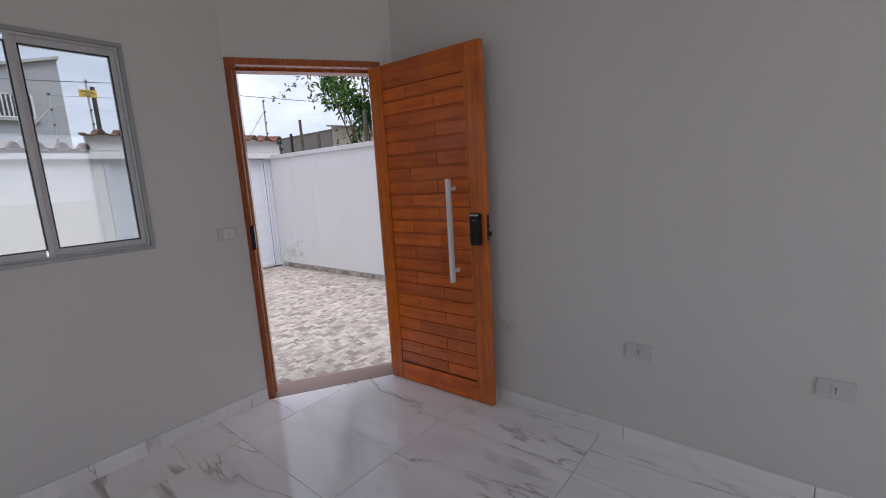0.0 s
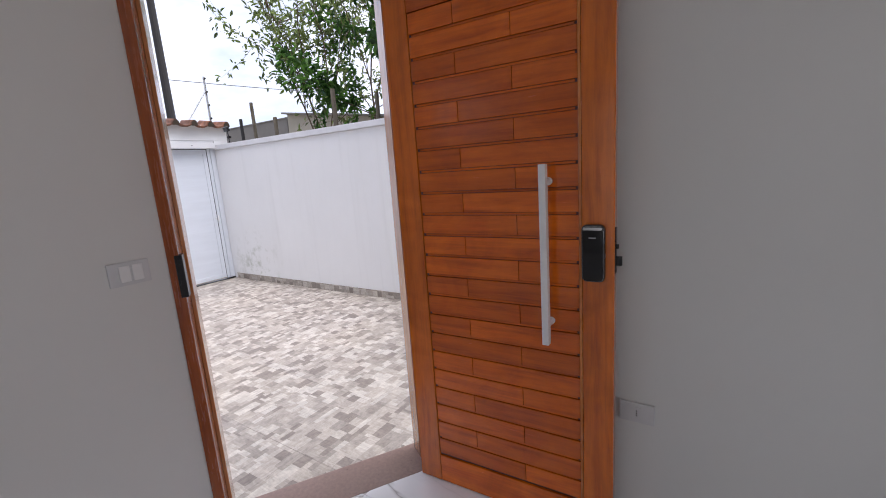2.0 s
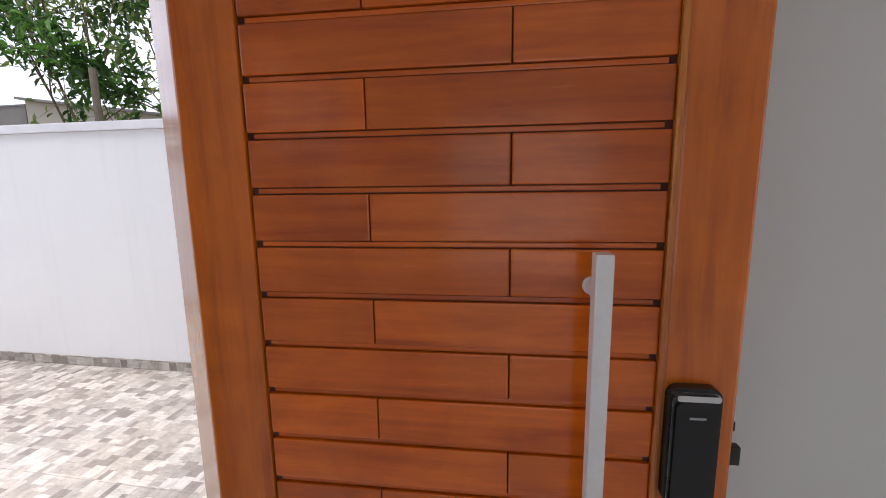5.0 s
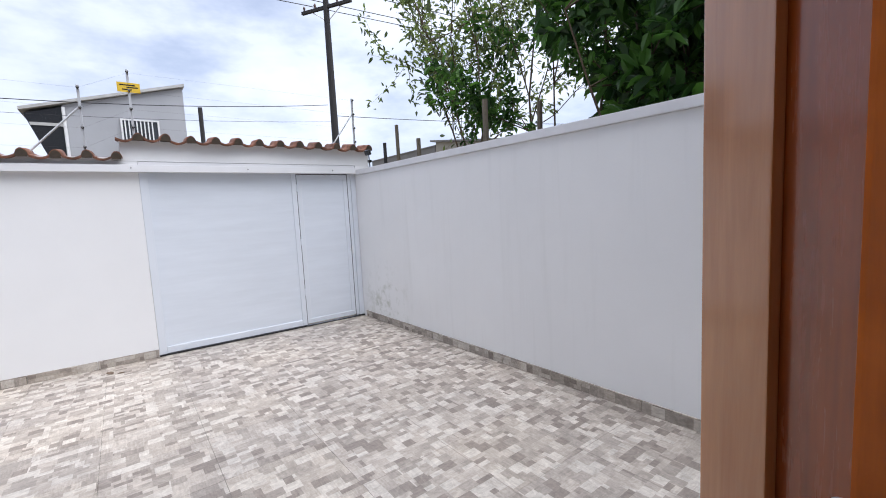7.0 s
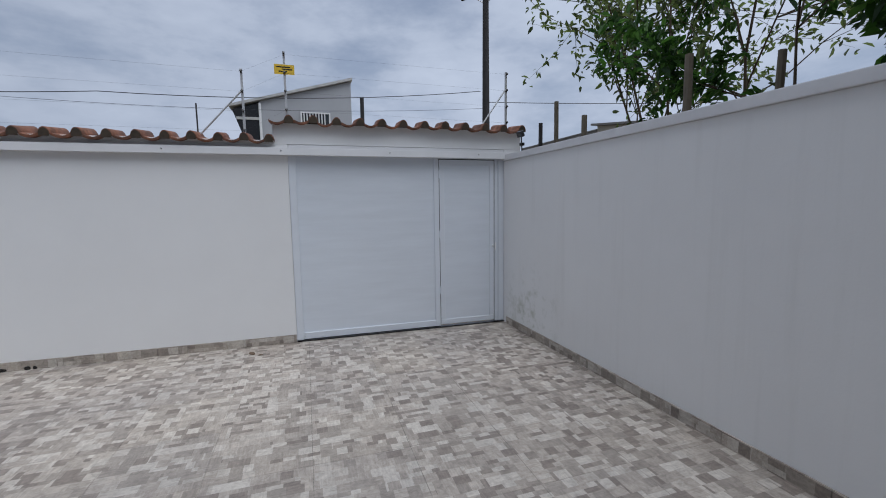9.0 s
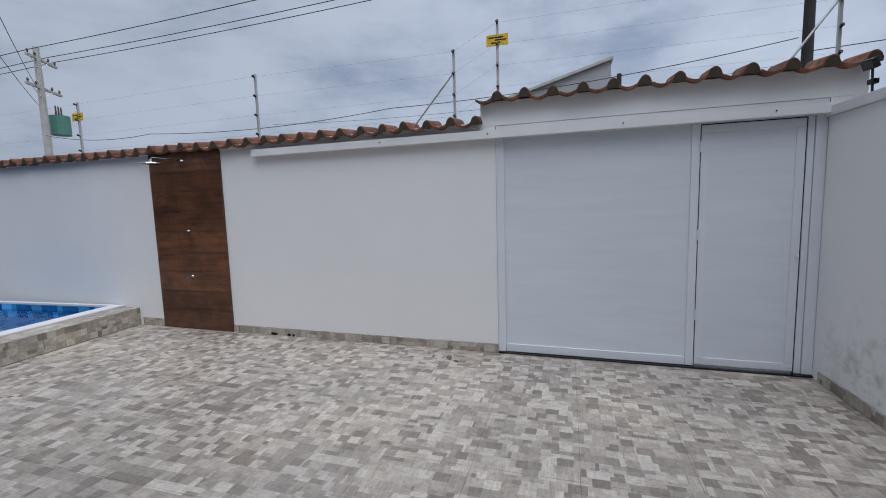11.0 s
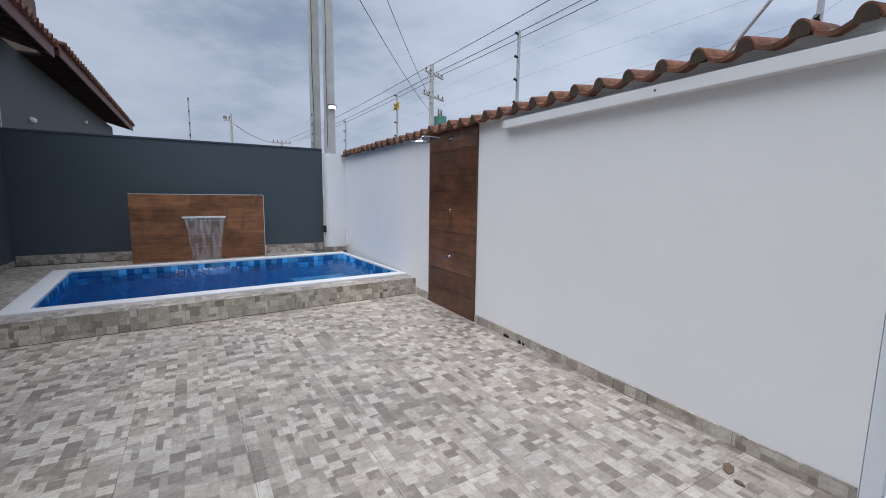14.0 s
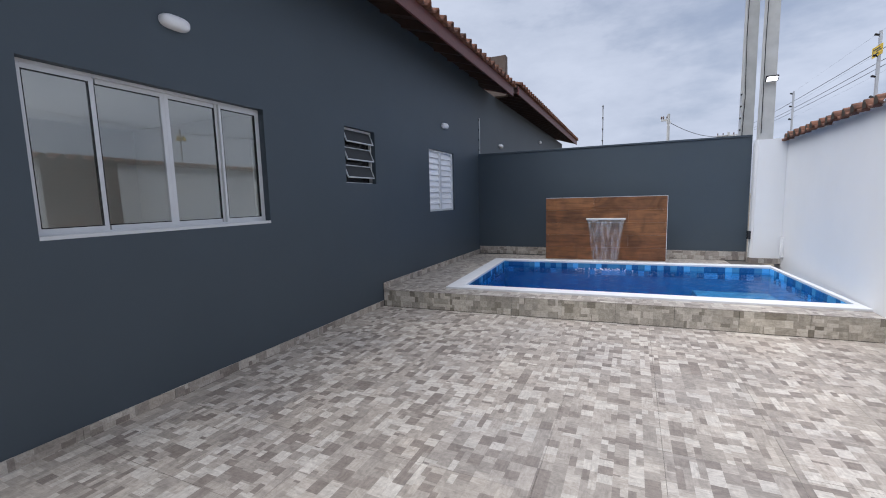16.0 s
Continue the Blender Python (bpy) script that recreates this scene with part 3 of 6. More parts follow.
def shutter_window():
    y0, y1, z0, z1 = BED
    w = thing("window_3", "closed white louvred aluminium shutter of the bedroom", "window", pose(XE, (y0 + y1) / 2, z0))
    tagged(w, kind="structure")
    h, half = z1 - z0, (y1 - y0) / 2
    bm = bmesh.new()
    f = 0.03
    for a in ((0.03, 0.09, -half, half, 0.0, f), (0.03, 0.09, -half, half, h - f, h), (0.03, 0.09, -half, -half + f, f, h - f), (0.03, 0.09, half - f, half, f, h - f), (0.035, 0.085, -0.03, 0.03, f, h - f)):
        box(bm, *a, bevel=0.003)
    part("window_frame", bm, M_ALU, w)
    n = 10
    slat = mesh_of("slat", boxed(-0.004, 0.004, 0.045, half - f - 0.015, -0.050, 0.050), M_SHUTTER)
    for side in (0, 1):
        for k in range(n):
            zc = f + (k + 0.5) * (h - 2 * f) / n
            piece("slat", slat, w, pose(0.065, -(half - f + 0.03) if side else 0.0, zc, 0, 16, 0))
    part("backing", boxed(0.108, 0.116, -half, half, 0.0, h), M_SHUTTER, w)
    for y in (-half + f, -0.045, 0.03, half - f - 0.015):
        part("shutter_stile", boxed(0.04, 0.078, y, y + 0.015, f, h - f), M_SHUTTER, w)
    return w


M_SHUTTER = plain("white_shutter_paint", rgb(0.84, 0.84, 0.85), 0.35, 0, 0.04, 20, 0)
M_ALU_GREY = plain("grey_aluminium", rgb(0.36, 0.37, 0.38), 0.4, 0.3, 0.06, 20)
sliding_window()
bath_window()
shutter_window()


# Same cedar as the frame, with daylight put into a lighter colour.
M_STOP = grained_wood("daylit_cedar_strip", rgb(0.46, 0.165, 0.040), rgb(0.70, 0.300, 0.105), 0.2, 0.8, "z")


def door_frame():
    d = thing("door_frame", "varnished reddish cedar frame of the front door", "door frame", SKEW)
    tagged(d, kind="structure")
    j = 0.037
    jb = DW - j

    def jamb(a, b, stop_a, stop_b):
        bm = box(bmesh.new(), a, b, -0.006, 0.176, -0.05, 2.125, bevel=0.003)
        return bm

    part("jamb", jamb(0.0, j, j, j + 0.013), M_FRAME, d)
    part("jamb", jamb(jb, DW, jb - 0.013, jb), M_FRAME, d)
    for sa, sb in ((j, j + 0.013), (jb - 0.013, jb)):
        part("door_stop", boxed(sa + 0.0003, sb - 0.0003, 0.086, 0.178, 0.003, 2.1115, bevel=0.002), M_STOP, d, "glossy cedar door stop coloured lighter as if daylit")
    head = box(bmesh.new(), 0.0, DW, -0.006, 0.176, 2.125, 2.165, bevel=0.003)
    box(head, j, jb, 0.086, 0.176, 2.112, 2.125, bevel=0.002)
    part("head", head, M_FRAME, d)
    part("strike_plate", boxed(j - 0.014, j + 0.010, -0.012, 0.036, 1.015, 1.165, bevel=0.002), M_BLACK, d, "black lock strike plate")
    part("threshold", boxed(j, jb, -0.003, 0.21, -0.04, 0.002, bevel=0.002), M_SILL, d, "brown polished stone threshold")
    part("step", boxed(0.0, DW, 0.178, 0.205, -0.16, -0.042), M_SILL, d)
    return d


door_frame()


def front_door():
    leaf = thing("front_door", "open varnished cedar door with horizontal planks and steel bar handle", "door", pose(-1.702, 1.966, 0.005, 0, 0, 2.75))
    W, H, T = 0.838, 2.108, 0.038
    a, b = 0.107, 0.737
    part("stile", boxed(0, a, 0, T, 0, H, bevel=0.004), M_DOOR_V, leaf)
    part("stile", boxed(b, W, 0, T, 0, H, bevel=0.004), M_DOOR_V, leaf)
    part("moulding", boxed(b - 0.010, b - 0.0005, -0.003, 0.012, 0.12, H - 0.12, bevel=0.003), M_MOULDING, leaf)
    top = 1.960
    rows = 22
    bot = top - rows * 0.0832
    part("rail", boxed(a + 0.001, b - 0.001, 0.002, T, top + 0.003, H, bevel=0.003), M_DOOR, leaf)
    part("rail", boxed(a + 0.001, b - 0.001, 0.002, T, 0, bot - 0.003, bevel=0.003), M_DOOR, leaf)
    part("backing", boxed(a + 0.001, b - 0.001, 0.011, T, bot - 0.002, top + 0.002), M_DOOR_GAP, leaf)
    for k in range(rows):
        z1 = top - k * 0.0832
        z0 = z1 - 0.0832
        cut = a + 0.192 if k % 2 == 0 else a + 0.404
        for x0, x1 in ((a + 0.003, cut - 0.0009), (cut + 0.0009, b - 0.011)):
            bm = boxed(x0, x1, 0.003, 0.018, z0 + 0.0105, z1 - 0.0005, bevel=0.003)
            part("plank", bm, M_DOOR, leaf)
        if k < rows - 1:
            part("ledge", boxed(a + 0.012, b - 0.020, 0.0075, 0.018, z0 + 0.0012, z0 + 0.0092, bevel=0.002), M_DOOR, leaf)
    handle = part("handle", boxed(0.617, 0.640, -0.072, -0.046, 0.770, 1.383, bevel=0.002), M_STEEL, leaf, "long brushed steel pull bar")
    for z in (0.835, 1.325):
        bm = tube(bmesh.new(), (0.6285, -0.047, z), (0.6285, 0.004, z), 0.011, seg=14)
        tube(bm, (0.6285, -0.002, z), (0.6285, 0.006, z), 0.0135, seg=16)
        part("standoff", bm, M_STEEL, handle)
    def rounded(x0, x1, z0, z1, r, y0, y1, k=6):
        bm = bmesh.new()
        pts = []
        for cx, cz, a0 in ((x1 - r, z1 - r, 0), (x0 + r, z1 - r, 90), (x0 + r, z0 + r, 180), (x1 - r, z0 + r, 270)):
            for i in range(k + 1):
                a = radians(a0 + 90 * i / k)
                pts.append((cx + r * math.cos(a), cz + r * math.sin(a)))
        fr = [bm.verts.new((x, y0, z)) for x, z in pts]
        bk = [bm.verts.new((x, y1, z)) for x, z in pts]
        bm.faces.new(fr)
        bm.faces.new(bk[::-1])
        for i in range(len(pts)):
            bm.faces.new((fr[i], bk[i], bk[(i + 1) % len(pts)], fr[(i + 1) % len(pts)]))
        bmesh.ops.recalc_face_normals(bm, faces=bm.faces)
        return bm

    lock = part("smart_lock", rounded(0.7425, 0.8075, 0.997, 1.177, 0.014, -0.024, 0.0), M_BLACK, leaf, "black digital lock with a silver rim")
    part("rim", rounded(0.739, 0.811, 0.9935, 1.1815, 0.016, -0.017, -0.001), M_BLACK, lock)
    part("silver_band", rounded(0.7418, 0.8082, 0.9963, 1.1777, 0.0145, -0.0225, -0.012), M_CHROME, lock, "thin polished metal band")
    part("silver_cap", rounded(0.746, 0.804, 1.1655, 1.1745, 0.004, -0.0275, -0.0235), M_CHROME, lock, "polished metal top edge")
    part("touch_panel", rounded(0.7455, 0.8045, 1.000, 1.1645, 0.011, -0.0275, -0.0235), M_GLOSSBLACK, lock)
    part("mark", boxed(0.764, 0.786, -0.0282, -0.0276, 1.139, 1.1425), M_ALU_GREY, lock)
    bm = box(bmesh.new(), W, W + 0.003, 0.008, 0.030, 1.02, 1.17, bevel=0.001)
    box(bm, W + 0.002, W + 0.020, 0.012, 0.026, 1.045, 1.075, bevel=0.002)
    box(bm, W + 0.002, W + 0.010, 0.014, 0.024, 1.10, 1.115, bevel=0.002)
    part("bolt", bm, M_BLACK, lock)
    for z in (0.25, 1.05, 1.85):
        part("hinge", tube(bmesh.new(), (-0.006, 0.028, z), (-0.006, 0.028, z + 0.09), 0.007), M_STEEL, leaf)
    return leaf


front_door()


def socket(name, label, m, slots):
    s = thing(name, label, "switch" if name == "light_switch" else "socket", m)
    part("plate", boxed(-0.058, 0.058, -0.009, 0.0, -0.038, 0.038, bevel=0.004), M_FILMED, s)
    if slots == "switch":
        for x in (-0.014, 0.022):
            part("rocker", boxed(x - 0.015, x + 0.015, -0.014, -0.008, -0.026, 0.026, bevel=0.003), M_PLASTIC, s)
    else:
        insert = part("insert", boxed(-0.015, 0.015, -0.0115, -0.008, -0.022, 0.022, bevel=0.003), M_FILMED, s)
        bm = bmesh.new()
        for z in (-0.009, 0.0, 0.009):
            tube(bm, (0, -0.0121, z), (0, -0.0112, z), 0.0026, seg=8)
        part("pin_hole", bm, M_BLACK, insert)
    return s


socket("wall_socket", "white plastic wall socket plate low on the wall", pose(-0.808, RY, 0.490), "pins")
socket("wall_socket", "white plastic wall socket plate low on the wall", pose(-0.072, RY, 0.498), "pins")
socket("wall_socket", "white plastic wall socket plate low on the wall", pose(0.640, RY, 0.505), "pins")
socket("light_switch", "white plastic double light switch beside the door", pose(XI, 1.145, 1.136, 0, 0, 90), "switch")


# ---- the gate and the street wall ----
def gate():
    g = thing("yard_gate", "pale white aluminium sliding gate with a pedestrian door", "gate", WEST)
    s0, s1 = on_west(4.372), on_west(1.783)
    d0, d1 = on_west(4.245), on_west(3.52)
    z0, z1 = -0.135, 2.0
    ya, yb = -0.06, -0.015
    part("post", boxed(s0, s0 + 0.075, ya, yb + 0.012, z0, z1, bevel=0.004), M_GATE, g)
    part("post", boxed(s0 + 0.079, d0 - 0.004, ya, yb, z0, z1, bevel=0.003), M_GATE, g)
    part("post", boxed(d1 + 0.012, d1 + 0.075, ya, yb + 0.004, z0, z1, bevel=0.004), M_GATE, g)
    part("post", boxed(s1 - 0.075, s1, ya, yb + 0.02, z0, z1, bevel=0.004), M_GATE, g)
    part("rail", boxed(d1 + 0.077, s1 - 0.077, ya, yb + 0.002, z1 - 0.045, z1, bevel=0.003), M_GATE, g)
    part("rail", boxed(d1 + 0.077, s1 - 0.077, ya, yb + 0.002, z0, z0 + 0.075, bevel=0.003), M_GATE, g)
    part("header", boxed(s0 + 0.002, s1 - 0.002, ya, -0.004, z1 + 0.001, 2.073), M_GATE_W, g)
    part("sheet", boxed(d1 + 0.07, s1 - 0.07, ya + 0.012, yb - 0.012, z0 + 0.07, z1 - 0.04), M_SHEET, g, "flat pale sheet with faint lines")
    part("rail", boxed(d0 - 0.002, d1 + 0.010, ya, yb, z1 - 0.05, z1, bevel=0.003), M_GATE, g)
    door = part("gate_door", boxed(d0 + 0.004, d1 + 0.003, ya, yb - 0.004, z0 + 0.012, z0 + 0.075, bevel=0.004), M_GATE, g)
    part("door_rail", boxed(d0 + 0.004, d1 + 0.003, ya, yb - 0.004, z1 - 0.125, z1 - 0.060, bevel=0.004), M_GATE, door)
    part("door_stile", boxed(d0 + 0.004, d0 + 0.064, ya, yb - 0.004, z0 + 0.076, z1 - 0.126, bevel=0.004), M_GATE, door)
    part("door_stile", boxed(d1 - 0.057, d1 + 0.003, ya, yb - 0.004, z0 + 0.076, z1 - 0.126, bevel=0.004), M_GATE, door)
    part("door_sheet", boxed(d0 + 0.06, d1 - 0.05, ya + 0.012, yb - 0.014, z0 + 0.07, z1 - 0.12), M_SHEET, door)
    # Black strips fill the door's gaps to draw them as shaded lines.
    part("gap", boxed(d0 - 0.0035, d0 + 0.0035, ya + 0.01, yb - 0.008, z0, z1 - 0.052), M_BLACK, g, "black strip for the shaded gap beside the gate door")
    part("gap", boxed(d1 + 0.0035, d1 + 0.0115, ya + 0.01, yb - 0.008, z0, z1 - 0.052), M_BLACK, g, "black strip for the shaded gap beside the gate door")
    part("gap", boxed(d0 + 0.004, d1 + 0.003, ya + 0.01, yb - 0.008, z1 - 0.0595, z1 - 0.0505), M_BLACK, g, "black strip for the shaded gap over the gate door")
    for z in (0.28, 0.98, 1.72):
        hinge = tube(bmesh.new(), (d1 + 0.008, yb + 0.008, z), (d1 + 0.008, yb + 0.008, z + 0.09), 0.009, seg=10)
        box(hinge, d1 - 0.02, d1 + 0.03, yb - 0.004, yb + 0.004, z + 0.01, z + 0.08, bevel=0.002)
        part("hinge", hinge, M_GATE, door)
    lock = boxed(d0 - 0.02, d0 - 0.004, yb, yb + 0.012, 0.80, 0.90, bevel=0.003)
    part("lock", lock, M_STEEL, door, "small steel gate lock")
    part("handle", boxed(d0 + 0.02, d0 + 0.034, yb, yb + 0.03, 0.84, 0.87, bevel=0.003), M_STEEL, door)
    part("guide_rail", boxed(s0, on_west(-1.02), 0.001, 0.075, 1.952, 2.030, bevel=0.004), M_GATE_W, g, "white box rail that the gate slides along")
    bolts = mesh_of("bolt", tube(bmesh.new(), (0, 0, 0), (0, 0.006, 0), 0.006, seg=8), M_BLACK)
    for y in (0.6, 1.72, 2.9, 4.0):
        piece("bolt", bolts, g, pose(on_west(y), 0.074, 1.995))
    # Black strip laid in as the shade below the gate.
    part("under_gate_shade", boxed(s0, s1, -0.05, 0.02, -0.152, -0.140), M_BLACK, g, "black strip for the shade under the gate")
    return g


def ribbed(name, base):
    m = Mat(name, base, 0.4)
    sp = m.n("ShaderNodeSeparateXYZ")
    g = m.n("ShaderNodeNewGeometry")
    m.link(g.outputs["Position"], sp.inputs[0])
    saw = m.math("FRACT", m.math("MULTIPLY", sp.outputs["Z"], 5.2))
    line = m.ramp(saw, [(0.0, rgb(0, 0, 0)), (0.03, rgb(1, 1, 1)), (0.97, rgb(1, 1, 1)), (1.0, rgb(0, 0, 0))])
    n = m.noise(2.0, 4, 0.6, m.coord((0.6, 0.6, 5), True))
    m.color(m.ramp(n, [(0.3, scaled(base, 0.95)), (0.7, scaled(base, 1.03))]))
    m.bump(m.mix(0.25, line, n), 0.05, 0.004)
    return m.m


M_GATE_W = plain("white_painted_rail", rgb(0.76, 0.76, 0.77), 0.4, 0, 0.05, 4)
M_SHEET = ribbed("pressed_white_aluminium_sheet", rgb(0.68, 0.72, 0.775))
gate()


def clay_tile_mesh(length=0.34, pitch=0.245):
    """S-shaped clay roof tile; its length along y, the wave across x."""
    prof = []
    n = 20
    for k in range(n + 1):
        u = k / n
        x = u * pitch
        z = 0.056 * math.sin(math.pi * min(1, u / 0.40)) ** 0.6 if u <= 0.40 else -0.026 * math.sin(math.pi * (u - 0.40) / 0.60)
        prof.append((x, z))
    bm = bmesh.new()
    th = 0.024
    rows = []
    for y, zz in ((-length * 0.55, 0.0), (length * 0.45, 0.0)):
        rows.append([[bm.verts.new((x, y, z + zz)) for x, z in prof], [bm.verts.new((x, y, z + zz - th)) for x, z in prof]])
    for k in range(n):
        for lay, flip in ((0, 1), (1, -1)):
            q = [rows[0][lay][k], rows[0][lay][k + 1], rows[1][lay][k + 1], rows[1][lay][k]]
            bm.faces.new(q[::flip])
        for r in (0, 1):
            bm.faces.new([rows[r][0][k], rows[r][0][k + 1], rows[r][1][k + 1], rows[r][1][k]])
    for e in (0, n):
        bm.faces.new([rows[0][0][e], rows[1][0][e], rows[1][1][e], rows[0][1][e]])
    me = mesh_of("clay_tile", bm, M_CLAY)
    for p in me.polygons:
        p.use_smooth = abs(p.normal.y) < 0.5
    return me


TILE = clay_tile_mesh()


def crest_plug_mesh():
    """Mortar that closes the open end of a tile's crest."""
    bm = bmesh.new()
    n = 8
    top = [(0.006 + 0.086 * k / n, 0.046 * math.sin(math.pi * (k + 0.35) / (n + 0.7)) ** 0.8) for k in range(n + 1)]
    a = [bm.verts.new((x, 0.157, z)) for x, z in top]
    b = [bm.verts.new((x, 0.02, z)) for x, z in top]
    lo_a, lo_b = [bm.verts.new((x, 0.157, -0.030)) for x, _ in top], [bm.verts.new((x, 0.02, -0.045)) for x, _ in top]
    for k in range(n):
        bm.faces.new((a[k], a[k + 1], b[k + 1], b[k]))
        bm.faces.new((a[k], a[k + 1], lo_a[k + 1], lo_a[k]))
        bm.faces.new((b[k], b[k + 1], lo_b[k + 1], lo_b[k]))
    return mesh_of("mortar_plug", bm, M_MORTAR)


M_MORTAR = plain("brown_mortar", rgb(0.070, 0.052, 0.036), 0.9, 0, 0.4, 30, 0.3)
PLUG = crest_plug_mesh()
rnd = random.Random(4)


def cap_tiles(parent, s0, s1, z, y=-0.06):
    n = round((s1 - s0) / 0.245)
    p = (s1 - s0) / n
    for k in range(n):
        m = pose(s0 + k * p, y + rnd.uniform(-0.012, 0.012), z + rnd.uniform(-0.004, 0.004), -7 + rnd.uniform(-1.5, 1.5), rnd.uniform(-1.5, 1.5), rnd.uniform(-2, 2)) @ Matrix.Diagonal((p / 0.245, 1, 1, 1))
        piece("clay_tile", TILE, parent, m)
        piece("mortar_plug", PLUG, parent, m)


part("mortar", boxed(on_west(1.64) + 0.002, WEST_LEN - 0.1, -0.15, 0.012, 2.076, 2.112), M_WALL_OUT, wall_west)
cap_tiles(wall_west, on_west(1.66), WEST_LEN - 0.35, 2.134, -0.055)
lintel = bpy.data.objects["wall_gate_lintel"]
cap_tiles(lintel, -0.03, on_west(1.61), 2.335, -0.055)


# ---- skirting tiles ----
def skirting(parent, frame_m, s0, s1, y0, y1, z0, z1, mat, step=0.6):
    """Thin skirting tiles along a wall; the frame is the wall's own."""
    n = max(1, round((s1 - s0) / step))
    w = (s1 - s0) / n
    me = mesh_of("skirting_tile", boxed(0.0015, w - 0.0015, y0, y1, z0, z1, bevel=0.0015), mat)
    inv = parent.matrix_world.inverted()
    for k in range(n):
        ob = new("skirting_tile", me)
        ob.parent = parent
        ob.matrix_local = inv @ frame_m @ pose(s0 + k * w, 0, 0)


bpy.context.view_layer.update()
skirting(wall_west, WEST, on_west(1.780) + 0.002, on_west(-1.535) - 0.004, 0.001, 0.013, YZ, -0.065, M_YARD)
skirting(wall_west, WEST, on_west(-2.67) + 0.004, on_west(-3.06), 0.001, 0.013, YZ, -0.05, M_YARD)
skirting(wall_north, BOUND, 0.09, 8.4, -0.013, -0.001, YZ, -0.065, M_YARD)
skirting(wall_front, FRONT, fy(-2.815), FRONT_LEN, 0.121, 0.133, YZ, -0.075, M_YARD)
skirting(wall_front, FRONT, fy(-6.82), fy(-2.84), 0.121, 0.133, 0.080, 0.165, M_YARD)
skirting(wall_south, along((XE - 0.02, SOUTH_Y), (-7.06, SOUTH_Y))[0], 0.0, 4.90, -0.013, -0.001, 0.080, 0.235, M_YARD)
skirting(wall_front, FRONT, fy(-1.5), FRONT_LEN - 0.005, -0.011, -0.001, 0.0, 0.085, M_MARBLE, 0.82)
skirting(bpy.data.objects["wall_side"], SIDE, 1.4, SIDE_LEN - 0.004, 0.001, 0.011, 0.0, 0.075, M_MARBLE, 0.82)


# ---- shower ----
def shower():
    s0, s1 = on_west(-1.535), on_west(-2.668)
    panel = thing("tile_cladding", "dark brown wood-look porcelain cladding behind the outdoor shower", "cladding", WEST)
    n, z0, z1 = 9, -0.152, 2.090
    h = (z1 - z0) / n
    part("backing", boxed(s0, s1, 0.001, 0.010, z0, z1), M_GROUT, panel)
    me = mesh_of("plank_tile", boxed(0.001, s1 - s0 - 0.001, 0.0, 0.012, 0.0015, h - 0.0015, bevel=0.0012), M_WOODTILE)
    for k in range(n):
        piece("plank_tile", me, panel, pose(s0, 0.010, z0 + k * h))
    sh = thing("outdoor_shower", "chrome outdoor shower with flat round head", "shower", WEST @ pose(on_west(-2.12), 0.022, 0))
    bm = tube(bmesh.new(), (0, 0, 1.975), (0, 0.006, 1.975), 0.032, seg=20)
    part("flange", bm, M_CHROME, sh)
    arm = bmesh.new()
    pts = [Vector((0, 0.004, 1.975)), Vector((0.0, 0.36, 1.975)), Vector((0.0, 0.39, 1.968)), Vector((0.0, 0.40, 1.94))]
    for p, q in zip(pts, pts[1:]):
        tube(arm, p, q, 0.009, seg=10)
    part("arm", arm, M_CHROME, sh)
    head = tube(bmesh.new(), (0, 0.40, 1.905), (0, 0.40, 1.915), 0.105, 0.10, 28)
    tube(head, (0, 0.40, 1.915), (0, 0.40, 1.93), 0.09, 0.03, 24)
    tube(head, (0, 0.40, 1.93), (0, 0.40, 1.955), 0.02, 0.015, 14)
    part("head", head, M_CHROME, sh, "flat round chrome rain head")
    # Black disc added as the dark reflection in the chrome underside.
    part("underside_disc", tube(bmesh.new(), (0, 0.40, 1.901), (0, 0.40, 1.9045), 0.098, seg=28), M_BLACK, sh, "black disc for the dark reflection under the head")
    part("chain", tube(bmesh.new(), (0.10, 0.38, 1.70), (0.10, 0.38, 1.91), 0.002, seg=6), M_STEEL, sh)
    for z in (1.108, 0.535):
        v = thing("shower_valve", "small chrome shower tap on the dark tiles", "tap", WEST @ pose(on_west(-2.11), 0.022, z), "shower taps")
        part("rose", tube(bmesh.new(), (0, 0, 0), (0, 0.006, 0), 0.027, seg=18), M_CHROME, v)
        part("stem", tube(bmesh.new(), (0, 0.005, 0), (0, 0.05, 0), 0.012, seg=12), M_CHROME, v)
        b = boxed(-0.030, 0.030, 0.045, 0.060, -0.008, 0.008, bevel=0.004)
        box(b, -0.008, 0.008, 0.045, 0.060, -0.030, 0.030, bevel=0.004)
        part("cross_handle", b, M_CHROME, v)
    return panel


shower()


# ---- pool ----
PL, PL_LEN = along((-7.585, -3.12), (-2.287, -2.83))
px0, px1, py0, py1 = 0.07, 4.27, -2.89, -0.47
WATER = 0.0


